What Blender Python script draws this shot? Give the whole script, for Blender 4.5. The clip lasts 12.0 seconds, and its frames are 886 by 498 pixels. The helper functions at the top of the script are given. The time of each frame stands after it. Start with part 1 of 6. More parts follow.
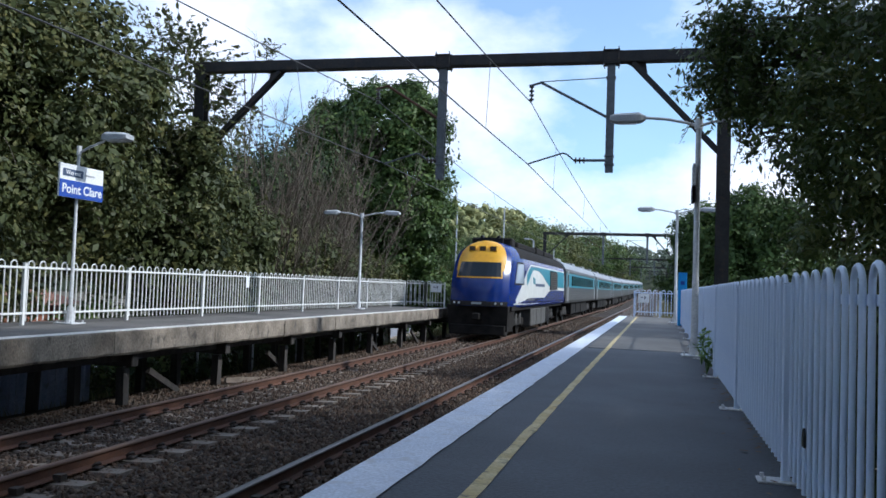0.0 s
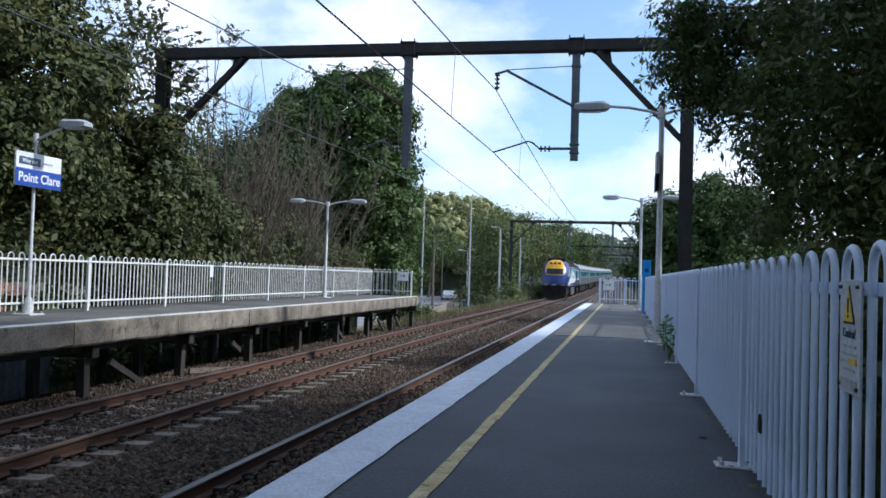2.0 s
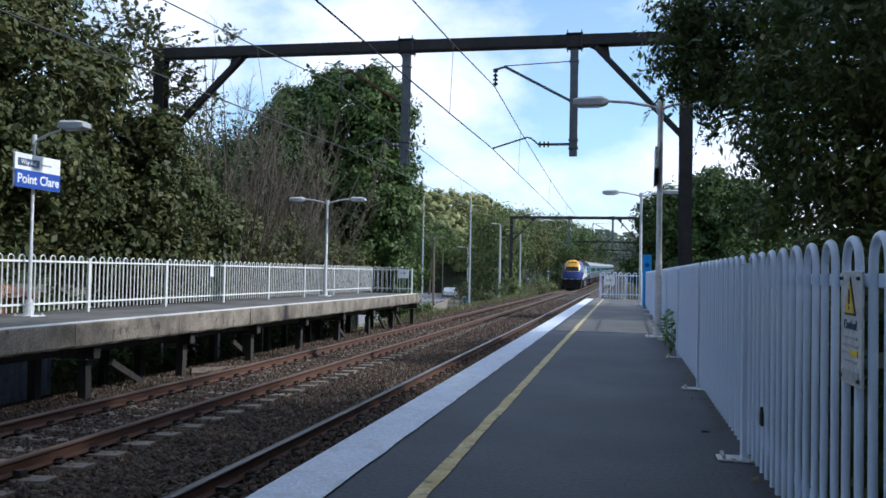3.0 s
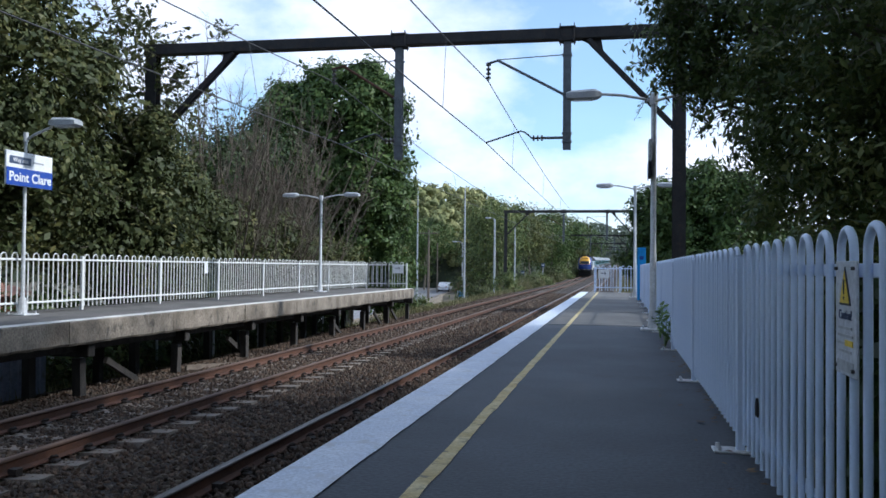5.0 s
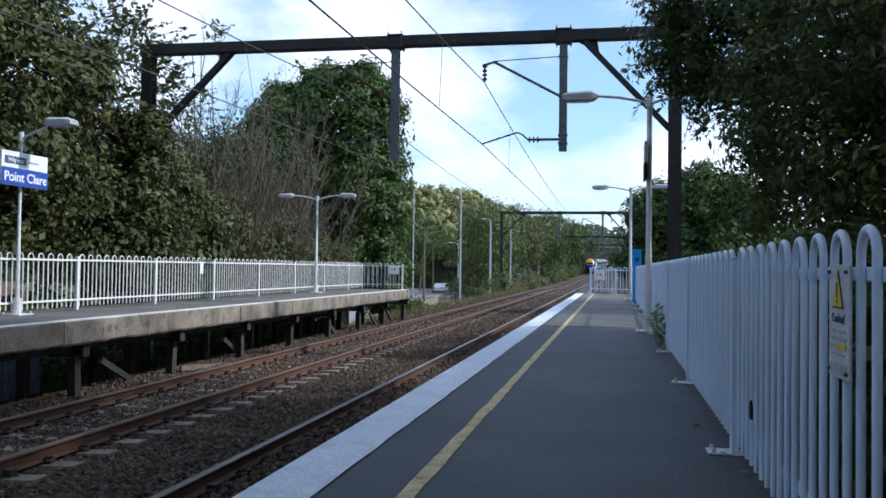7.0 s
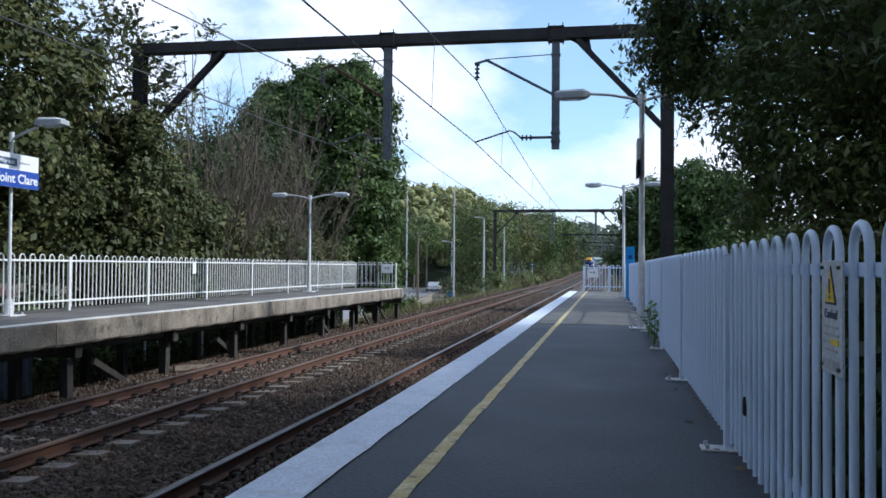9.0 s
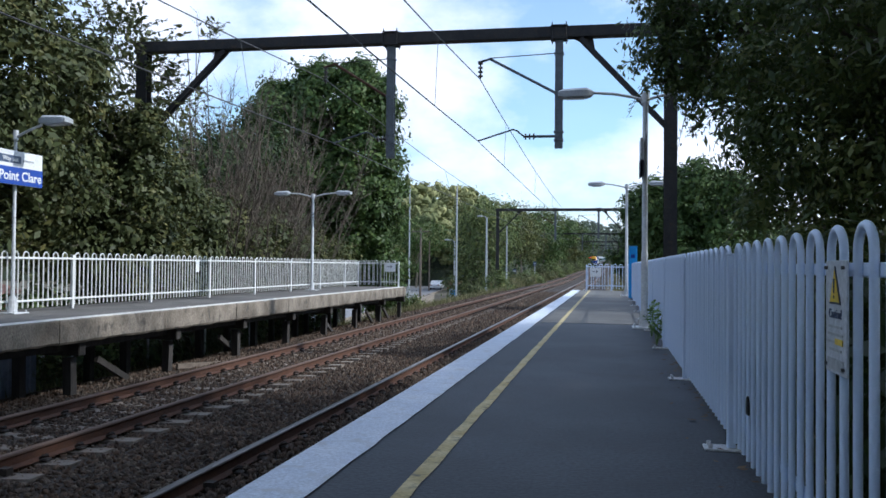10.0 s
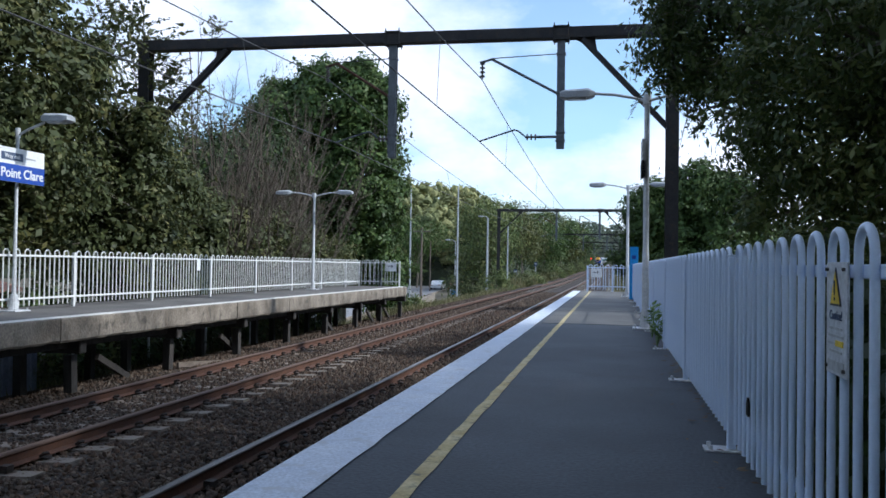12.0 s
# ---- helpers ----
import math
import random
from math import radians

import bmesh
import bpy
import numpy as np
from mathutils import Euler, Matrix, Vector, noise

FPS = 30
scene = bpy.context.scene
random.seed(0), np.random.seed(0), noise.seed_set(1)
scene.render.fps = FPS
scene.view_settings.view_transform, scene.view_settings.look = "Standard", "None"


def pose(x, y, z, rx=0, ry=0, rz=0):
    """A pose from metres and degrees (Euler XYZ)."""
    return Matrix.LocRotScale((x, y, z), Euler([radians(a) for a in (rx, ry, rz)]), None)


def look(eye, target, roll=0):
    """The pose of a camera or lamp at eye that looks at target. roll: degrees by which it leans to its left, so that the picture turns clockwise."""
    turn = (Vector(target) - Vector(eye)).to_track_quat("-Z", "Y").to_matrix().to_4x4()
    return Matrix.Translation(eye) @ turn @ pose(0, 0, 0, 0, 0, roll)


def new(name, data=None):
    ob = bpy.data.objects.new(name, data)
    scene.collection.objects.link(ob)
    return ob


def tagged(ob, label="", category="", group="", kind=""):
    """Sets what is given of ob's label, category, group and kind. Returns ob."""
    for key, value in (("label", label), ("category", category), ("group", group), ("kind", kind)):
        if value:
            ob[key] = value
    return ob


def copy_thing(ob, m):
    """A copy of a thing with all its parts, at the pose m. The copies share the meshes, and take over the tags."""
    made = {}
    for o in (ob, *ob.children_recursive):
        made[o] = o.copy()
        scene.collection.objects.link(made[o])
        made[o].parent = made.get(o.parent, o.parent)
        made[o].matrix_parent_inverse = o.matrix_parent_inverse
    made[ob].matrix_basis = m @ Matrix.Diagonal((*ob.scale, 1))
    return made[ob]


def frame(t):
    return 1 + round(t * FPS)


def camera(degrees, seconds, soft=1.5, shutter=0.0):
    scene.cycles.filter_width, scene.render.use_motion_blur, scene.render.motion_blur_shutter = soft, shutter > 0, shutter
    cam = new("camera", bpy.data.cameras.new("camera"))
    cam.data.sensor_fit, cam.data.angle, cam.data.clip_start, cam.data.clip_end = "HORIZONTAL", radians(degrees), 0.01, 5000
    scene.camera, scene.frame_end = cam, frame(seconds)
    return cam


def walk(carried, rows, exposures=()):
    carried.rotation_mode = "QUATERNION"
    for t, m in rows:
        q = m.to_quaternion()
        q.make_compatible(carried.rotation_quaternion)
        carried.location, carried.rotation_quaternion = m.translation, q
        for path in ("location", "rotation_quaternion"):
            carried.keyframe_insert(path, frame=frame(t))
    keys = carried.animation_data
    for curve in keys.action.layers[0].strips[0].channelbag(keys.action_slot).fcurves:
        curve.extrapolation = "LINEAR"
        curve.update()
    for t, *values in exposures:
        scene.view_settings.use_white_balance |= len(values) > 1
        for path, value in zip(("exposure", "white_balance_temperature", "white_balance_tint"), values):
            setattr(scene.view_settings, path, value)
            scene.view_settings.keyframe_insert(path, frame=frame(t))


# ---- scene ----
# ---------------- camera and its walk ----------------
cam = camera(56.58, 12.0, soft=1.6)


def aim(x, y, z, yaw, pitch, roll):
    """Camera pose: yaw to the left of the track, pitch upwards, lean to the left, in degrees."""
    a, b = radians(yaw), radians(pitch)
    way = Vector((-math.sin(a) * math.cos(b), math.cos(a) * math.cos(b), math.sin(b)))
    return look((x, y, z), Vector((x, y, z)) + way * 10, roll)


walk(cam, [
    (0, aim(-0.029, -0.045, 0.963, 14.784, 2.561, 2.015)),
    (0.5, aim(-0.012, -0.038, 0.969, 13.686, 2.347, 2.907)),
    (1, aim(-0.014, -0.042, 0.969, 13.022, 2.238, 2.793)),
    (1.5, aim(-0.003, -0.026, 0.968, 12.360, 2.002, 2.267)),
    (2, aim(-0.001, -0.017, 0.969, 12.492, 1.815, 1.735)),
    (2.5, aim(0.001, -0.010, 0.967, 12.442, 1.720, 1.382)),
    (3, aim(-0.000, -0.011, 0.966, 12.500, 1.612, 1.082)),
    (5, aim(0.000, 0.001, 0.963, 12.119, 1.254, 0.570)),
    (5.5, aim(-0.004, -0.010, 0.965, 11.994, 1.203, 0.927)),
    (6, aim(0.000, 0.000, 0.965, 11.959, 1.210, 1.042)),
    (6.5, aim(0.004, 0.013, 0.963, 11.894, 1.272, 0.909)),
    (7, aim(0.002, -0.007, 0.967, 11.829, 1.323, 0.740)),
    (9, aim(0.004, 0.004, 0.965, 11.377, 1.230, 0.424)),
    (9.5, aim(0.001, -0.001, 0.964, 11.444, 1.143, 0.644)),
    (10, aim(-0.001, -0.002, 0.966, 11.556, 1.137, 0.559)),
    (10.5, aim(-0.001, -0.002, 0.965, 11.619, 1.133, 0.626)),
    (11, aim(-0.003, -0.018, 0.965, 11.649, 1.154, 0.702)),
    (11.5, aim(-0.002, -0.018, 0.964, 11.612, 1.142, 0.672)),
    (12, aim(-0.002, -0.009, 0.965, 11.621, 1.137, 0.862)),
], exposures=((0, 0.02, 5640, 10), (2, 0.0, 5640, 10), (4, 0.04, 5640, 10), (12, 0.05, 5640, 10)))

# ---------------- world, sun, exposure ----------------
SUN_AZ, SUN_EL = 84.0, 40.0   # degrees clockwise from the track direction, and above the horizon
world = bpy.data.worlds.new("world")
scene.world = world
world.use_nodes = True
wn, wl = world.node_tree.nodes, world.node_tree.links
wn.clear()
w_out = wn.new("ShaderNodeOutputWorld")
w_bg = wn.new("ShaderNodeBackground")
w_bg.inputs["Strength"].default_value = 0.11
sky = wn.new("ShaderNodeTexSky")
sky.sky_type, sky.sun_disc = "NISHITA", False
sky.sun_elevation, sky.sun_rotation = radians(SUN_EL), radians(SUN_AZ)
sky.altitude, sky.air_density, sky.dust_density = 20, 1.0, 1.2
w_tc = wn.new("ShaderNodeTexCoord")
w_map = wn.new("ShaderNodeMapping")
w_map.inputs["Scale"].default_value = (1.0, 1.0, 1.7)
w_map.inputs["Location"].default_value = (0.35, 0.2, 0.1)
w_noise = wn.new("ShaderNodeTexNoise")
w_noise.inputs["Scale"].default_value, w_noise.inputs["Detail"].default_value = 2.6, 9
w_noise.inputs["Roughness"].default_value = 0.55
w_ramp = wn.new("ShaderNodeValToRGB")
w_ramp.color_ramp.elements[0].color = (0.15, 0.15, 0.15, 1)
w_ramp.color_ramp.elements[0].position, w_ramp.color_ramp.elements[1].position = 0.45, 0.60
w_shade = wn.new("ShaderNodeTexNoise")
w_shade.inputs["Scale"].default_value, w_shade.inputs["Detail"].default_value = 6.0, 6
w_cloud = wn.new("ShaderNodeMix")
w_cloud.data_type = "RGBA"
w_cloud.inputs[6].default_value, w_cloud.inputs[7].default_value = (7.4, 7.7, 8.9, 1), (14.2, 14.0, 14.2, 1)
w_mix = wn.new("ShaderNodeMix")
w_mix.data_type = "RGBA"
wl.new(w_tc.outputs["Generated"], w_map.inputs["Vector"])
wl.new(w_map.outputs["Vector"], w_noise.inputs["Vector"])
wl.new(w_map.outputs["Vector"], w_shade.inputs["Vector"])
wl.new(w_noise.outputs["Fac"], w_ramp.inputs["Fac"])
wl.new(w_shade.outputs["Fac"], w_cloud.inputs[0])
wl.new(w_ramp.outputs["Color"], w_mix.inputs[0])
w_gain = wn.new("ShaderNodeMix")
w_gain.data_type, w_gain.blend_type = "RGBA", "MULTIPLY"
w_gain.inputs[0].default_value = 1.0
w_gain.inputs[7].default_value = (1.45, 1.78, 1.85, 1)
wl.new(sky.outputs["Color"], w_gain.inputs[6])
wl.new(w_gain.outputs[2], w_mix.inputs[6])
wl.new(w_cloud.outputs[2], w_mix.inputs[7])
wl.new(w_mix.outputs[2], w_bg.inputs["Color"])
wl.new(w_bg.outputs["Background"], w_out.inputs["Surface"])

sun = new("sun", bpy.data.lights.new("sun", "SUN"))
sun.data.energy, sun.data.angle, sun.data.color = 4.2, radians(1.5), (1.0, 0.94, 0.84)
az, el = radians(SUN_AZ), radians(SUN_EL)
sun.matrix_world = look((math.sin(az) * math.cos(el) * 50, math.cos(az) * math.cos(el) * 50, math.sin(el) * 50), (0, 0, 0))

# ---------------- materials ----------------
def surf(name, a, b, scale=4.0, rough=0.7, metal=0.0, bump=0.2, fine=60.0, c=None, stretch=(1, 1, 1), spec=0.5, grain=0.6, island=0.0, piece=0.0, depth=0.01):
    """A surface of two colours mixed at a broad and a fine scale, with relief; c: stains. island, piece: spread of brightness."""
    m = bpy.data.materials.new(name)
    m.use_nodes = True
    n, l = m.node_tree.nodes, m.node_tree.links
    p = n["Principled BSDF"]
    tc, mp = n.new("ShaderNodeTexCoord"), n.new("ShaderNodeMapping")
    mp.inputs["Scale"].default_value = stretch
    l.new(tc.outputs["Object"], mp.inputs["Vector"])
    big, small = n.new("ShaderNodeTexNoise"), n.new("ShaderNodeTexNoise")
    big.inputs["Scale"].default_value, big.inputs["Detail"].default_value = scale, 5
    small.inputs["Scale"].default_value, small.inputs["Detail"].default_value = fine, 3
    l.new(mp.outputs["Vector"], big.inputs["Vector"])
    l.new(mp.outputs["Vector"], small.inputs["Vector"])
    r1 = n.new("ShaderNodeMapRange")
    r1.inputs[1].default_value, r1.inputs[2].default_value = 0.32, 0.68
    l.new(big.outputs["Fac"], r1.inputs[0])
    mx = n.new("ShaderNodeMix")
    mx.data_type = "RGBA"
    mx.inputs[6].default_value, mx.inputs[7].default_value = (*a, 1), (*b, 1)
    l.new(r1.outputs[0], mx.inputs[0])
    m2 = n.new("ShaderNodeMix")
    m2.data_type, m2.blend_type = "RGBA", "MULTIPLY"
    m2.inputs[0].default_value = grain
    r2 = n.new("ShaderNodeMapRange")
    r2.inputs[1].default_value, r2.inputs[2].default_value, r2.inputs[3].default_value, r2.inputs[4].default_value = 0.3, 0.7, 0.6, 1.25
    l.new(small.outputs["Fac"], r2.inputs[0])
    l.new(mx.outputs[2], m2.inputs[6])
    l.new(r2.outputs[0], m2.inputs[7])
    out = m2.outputs[2]
    if c:
        st, rr, m3 = n.new("ShaderNodeTexNoise"), n.new("ShaderNodeMapRange"), n.new("ShaderNodeMix")
        st.inputs["Scale"].default_value, st.inputs["Detail"].default_value = scale * 2.3, 8
        rr.inputs[1].default_value, rr.inputs[2].default_value = 0.56, 0.68
        l.new(mp.outputs["Vector"], st.inputs["Vector"])
        l.new(st.outputs["Fac"], rr.inputs[0])
        m3.data_type = "RGBA"
        m3.inputs[7].default_value = (*c, 1)
        l.new(rr.outputs[0], m3.inputs[0])
        l.new(out, m3.inputs[6])
        out = m3.outputs[2]
    if island or piece:
        src = n.new("ShaderNodeNewGeometry").outputs["Random Per Island"] if island else n.new("ShaderNodeObjectInfo").outputs["Random"]
        s = island or piece
        r3, m4 = n.new("ShaderNodeMapRange"), n.new("ShaderNodeMix")
        r3.inputs[3].default_value, r3.inputs[4].default_value = 1 - s, 1 + s
        m4.data_type, m4.blend_type = "RGBA", "MULTIPLY"
        m4.inputs[0].default_value = 1
        l.new(src, r3.inputs[0])
        l.new(out, m4.inputs[6])
        l.new(r3.outputs[0], m4.inputs[7])
        out = m4.outputs[2]
    l.new(out, p.inputs["Base Color"])
    p.inputs["Roughness"].default_value, p.inputs["Metallic"].default_value = rough, metal
    p.inputs["Specular IOR Level"].default_value = spec
    if bump:
        bp = n.new("ShaderNodeBump")
        bp.inputs["Strength"].default_value, bp.inputs["Distance"].default_value = bump, depth
        l.new(small.outputs["Fac"], bp.inputs["Height"])
        l.new(bp.outputs["Normal"], p.inputs["Normal"])
    return m


def leafy(name, a, b, c, through_light=0.25, rough=0.55, patch=0.6, spread=0.6):
    """Leaves: three greens spread leaf by leaf, with some light passing through."""
    m = bpy.data.materials.new(name)
    m.use_nodes = True
    n, l = m.node_tree.nodes, m.node_tree.links
    p, o = n["Principled BSDF"], n["Material Output"]
    g, r = n.new("ShaderNodeNewGeometry"), n.new("ShaderNodeValToRGB")
    e = r.color_ramp.elements
    e[0].color, e[1].color = (*a, 1), (*c, 1)
    e.new(0.55).color = (*b, 1)
    tc, big = n.new("ShaderNodeTexCoord"), n.new("ShaderNodeTexNoise")
    big.inputs["Scale"].default_value, big.inputs["Detail"].default_value = patch, 3
    l.new(tc.outputs["Object"], big.inputs["Vector"])
    ad = n.new("ShaderNodeMath")
    ad.operation = "MULTIPLY_ADD"
    ad.inputs[1].default_value = spread
    l.new(g.outputs["Random Per Island"], ad.inputs[0])
    sc = n.new("ShaderNodeMapRange")
    sc.inputs[1].default_value, sc.inputs[2].default_value, sc.inputs[3].default_value, sc.inputs[4].default_value = 0.3, 0.7, 0.0, 1.0 - spread
    l.new(big.outputs["Fac"], sc.inputs[0])
    l.new(sc.outputs[0], ad.inputs[2])
    l.new(ad.outputs[0], r.inputs["Fac"])
    l.new(r.outputs["Color"], p.inputs["Base Color"])
    p.inputs["Roughness"].default_value = rough
    p.inputs["Specular IOR Level"].default_value = 0.2
    tr, mx = n.new("ShaderNodeBsdfTranslucent"), n.new("ShaderNodeMixShader")
    l.new(r.outputs["Color"], tr.inputs["Color"])
    mx.inputs[0].default_value = through_light
    l.new(p.outputs["BSDF"], mx.inputs[1])
    l.new(tr.outputs["BSDF"], mx.inputs[2])
    l.new(mx.outputs[0], o.inputs["Surface"])
    return m


def glow(name, colour, strength):
    m = bpy.data.materials.new(name)
    m.use_nodes = True
    p = m.node_tree.nodes["Principled BSDF"]
    p.inputs["Base Color"].default_value = (*colour, 1)
    p.inputs["Emission Color"].default_value = (*colour, 1)
    p.inputs["Emission Strength"].default_value = strength
    return m


def glassy(name, colour, rough=0.05):
    m = bpy.data.materials.new(name)
    m.use_nodes = True
    p = m.node_tree.nodes["Principled BSDF"]
    p.inputs["Base Color"].default_value = (*colour, 1)
    p.inputs["Roughness"].default_value = rough
    p.inputs["Specular IOR Level"].default_value = 0.35
    return m


# dark grey asphalt; its blue tint is the platform's skylit shade, painted in
ASPHALT = surf("asphalt", (0.028, 0.034, 0.043), (0.058, 0.066, 0.081), 0.9, 0.68, bump=0.8, fine=42, c=(0.034, 0.038, 0.046), depth=0.006, grain=1.0)
# paler asphalt: the light of the open platform end is in its colour
LIT_ASPHALT = surf("lit_asphalt", (0.105, 0.104, 0.101), (0.165, 0.163, 0.157), 0.7, 0.9, bump=0.4, fine=90, c=(0.1, 0.1, 0.098), depth=0.004)
FAR_ASPHALT = surf("far_platform_asphalt", (0.085, 0.08, 0.074), (0.14, 0.132, 0.122), 0.7, 0.9, bump=0.4, fine=90, c=(0.065, 0.062, 0.058), depth=0.004)
ROAD = surf("road_surface", (0.16, 0.16, 0.165), (0.22, 0.22, 0.225), 0.3, 0.9, fine=30)
CONCRETE = surf("concrete", (0.135, 0.111, 0.085), (0.315, 0.27, 0.215), 2.2, 0.9, bump=0.8, fine=38, c=(0.09, 0.078, 0.064), stretch=(1, 1, 0.7), grain=0.8)
# worn white paint with the blue of the platform's shade tinted in
WHITE_LINE = surf("white_line_paint", (0.62, 0.68, 0.78), (0.72, 0.77, 0.85), 3, 0.7, bump=0.3, fine=70, c=(0.55, 0.57, 0.6), depth=0.003)
YELLOW_LINE = surf("yellow_line_paint", (0.46, 0.35, 0.14), (0.64, 0.55, 0.3), 5, 0.75, bump=0.4, fine=45, c=(0.16, 0.145, 0.10), depth=0.003)
PALE_LINE = surf("pale_edge_paint", (0.62, 0.61, 0.57), (0.74, 0.73, 0.69), 3, 0.8, fine=50, c=(0.34, 0.32, 0.28))
# white enamel with the blue of the near fence's shade put into its colour
SHADE_BLUE_PAINT = surf("shade_blue_white_enamel", (0.63, 0.745, 0.96), (0.69, 0.79, 0.97), 3, 0.35, bump=0.02, fine=90, grain=0.1)
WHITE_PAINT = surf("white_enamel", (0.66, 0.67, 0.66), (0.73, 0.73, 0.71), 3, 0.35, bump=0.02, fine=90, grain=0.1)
GALV = surf("galvanised_steel", (0.5, 0.51, 0.52), (0.66, 0.67, 0.68), 7, 0.45, 0.25, bump=0.05, fine=50)
GREY_PAINT = surf("grey_paint", (0.34, 0.36, 0.38), (0.42, 0.44, 0.46), 5, 0.5, bump=0.05)
DARK_STEEL = surf("dark_gantry_steel", (0.022, 0.022, 0.024), (0.038, 0.036, 0.035), 3, 0.7, 0.0, bump=0.15, fine=30, c=(0.05, 0.036, 0.028), spec=0.25)
BLUE_STEEL = surf("weathered_steel", (0.07, 0.082, 0.095), (0.115, 0.13, 0.145), 5, 0.55, 0.1, bump=0.1, fine=40)
RUST_RAIL = surf("rusty_rail_web", (0.072, 0.031, 0.017), (0.11, 0.049, 0.027), 4, 0.85, 0.0, bump=0.3, fine=60, c=(0.075, 0.04, 0.028))
RAIL_HEAD = surf("polished_rail_head", (0.12, 0.108, 0.1), (0.2, 0.18, 0.172), 3, 0.36, 0.7, bump=0.03, fine=30, stretch=(8, 0.3, 8))
RAIL_HEAD_DULL = surf("dull_rail_head", (0.085, 0.05, 0.034), (0.14, 0.086, 0.06), 3, 0.6, 0.2, bump=0.05, fine=30, stretch=(8, 0.3, 8))
SLEEPER = surf("sleeper_concrete", (0.12, 0.10, 0.08), (0.21, 0.18, 0.15), 4, 0.9, bump=0.4, fine=50, c=(0.18, 0.13, 0.095), piece=0.2)
CLIP = surf("blackened_clip", (0.03, 0.026, 0.024), (0.06, 0.045, 0.035), 20, 0.7, 0.4)
BALLAST_BED = surf("ballast_bed", (0.022, 0.016, 0.012), (0.042, 0.030, 0.022), 5, 0.95, bump=1.0, fine=22, depth=0.05)


def gravel(name, tones, rough=0.9):
    """Crushed stone: each piece takes one of several tones, with fine grain and relief."""
    m = bpy.data.materials.new(name)
    m.use_nodes = True
    n, l = m.node_tree.nodes, m.node_tree.links
    p = n["Principled BSDF"]
    g, r = n.new("ShaderNodeNewGeometry"), n.new("ShaderNodeValToRGB")
    r.color_ramp.elements[0].color, r.color_ramp.elements[1].color = (*tones[0], 1), (*tones[-1], 1)
    for i, c in enumerate(tones[1:-1]):
        r.color_ramp.elements.new((i + 1) / (len(tones) - 1)).color = (*c, 1)
    tc, fine, mx = n.new("ShaderNodeTexCoord"), n.new("ShaderNodeTexNoise"), n.new("ShaderNodeMix")
    fine.inputs["Scale"].default_value, fine.inputs["Detail"].default_value = 90, 3
    l.new(tc.outputs["Object"], fine.inputs["Vector"])
    rg = n.new("ShaderNodeMapRange")
    rg.inputs[1].default_value, rg.inputs[2].default_value, rg.inputs[3].default_value, rg.inputs[4].default_value = 0.3, 0.7, 0.65, 1.3
    l.new(fine.outputs["Fac"], rg.inputs[0])
    mx.data_type, mx.blend_type = "RGBA", "MULTIPLY"
    mx.inputs[0].default_value = 1.0
    l.new(g.outputs["Random Per Island"], r.inputs["Fac"])
    l.new(r.outputs["Color"], mx.inputs[6])
    l.new(rg.outputs[0], mx.inputs[7])
    l.new(mx.outputs[2], p.inputs["Base Color"])
    p.inputs["Roughness"].default_value = rough
    p.inputs["Specular IOR Level"].default_value = 0.3
    return m


STONE = gravel("ballast_stone", [(0.024, 0.017, 0.012), (0.078, 0.05, 0.033), (0.05, 0.038, 0.03), (0.118, 0.078, 0.053), (0.045, 0.027, 0.018), (0.16, 0.128, 0.097), (0.042, 0.033, 0.026), (0.09, 0.066, 0.049)])
EARTH = surf("earth", (0.07, 0.06, 0.04), (0.12, 0.10, 0.07), 0.5, 0.95, bump=0.6, fine=12, depth=0.05, c=(0.1, 0.12, 0.05))
# dark green-brown ground with the shade between the crowns painted in
SHADED_HILL_EARTH = surf("shaded_forest_floor", (0.018, 0.026, 0.011), (0.035, 0.045, 0.02), 0.3, 0.95, fine=3)
GRASS = leafy("grass_blades", (0.075, 0.085, 0.035), (0.15, 0.14, 0.065), (0.29, 0.245, 0.13), 0.2)
TIMBER = surf("blackened_timber", (0.024, 0.021, 0.019), (0.052, 0.045, 0.039), 3, 0.9, bump=0.5, fine=30, stretch=(3, 3, 0.6))
TIMBER_PALE = surf("weathered_board", (0.11, 0.085, 0.065), (0.19, 0.155, 0.125), 5, 0.9, bump=0.4, fine=30, stretch=(3, 0.6, 3))
BARK = surf("bark", (0.10, 0.085, 0.065), (0.19, 0.165, 0.13), 4, 0.95, bump=0.8, fine=20, stretch=(2, 2, 0.5), depth=0.03)
TWIG = surf("bare_twig", (0.065, 0.05, 0.037), (0.14, 0.113, 0.084), 3, 0.9, bump=0.2)
LEAF_DEEP = leafy("deep_green_leaf", (0.012, 0.024, 0.007), (0.03, 0.054, 0.014), (0.1, 0.13, 0.03), 0.15, 0.5)
LEAF_DARK = leafy("dark_leaf", (0.027, 0.05, 0.014), (0.06, 0.102, 0.026), (0.13, 0.17, 0.045), 0.22, 0.5)
LEAF_MID = leafy("hedge_leaf", (0.03, 0.04, 0.015), (0.068, 0.083, 0.03), (0.18, 0.168, 0.06), 0.22, 0.52)
LEAF_OLIVE = leafy("olive_leaf", (0.035, 0.045, 0.016), (0.09, 0.105, 0.033), (0.23, 0.2, 0.075))
LEAF_GUM = leafy("gum_leaf", (0.035, 0.055, 0.022), (0.11, 0.14, 0.05), (0.30, 0.31, 0.11))
LEAF_NEAR = leafy("broad_leaf", (0.032, 0.046, 0.016), (0.078, 0.112, 0.034), (0.22, 0.23, 0.075), 0.35, 0.38)
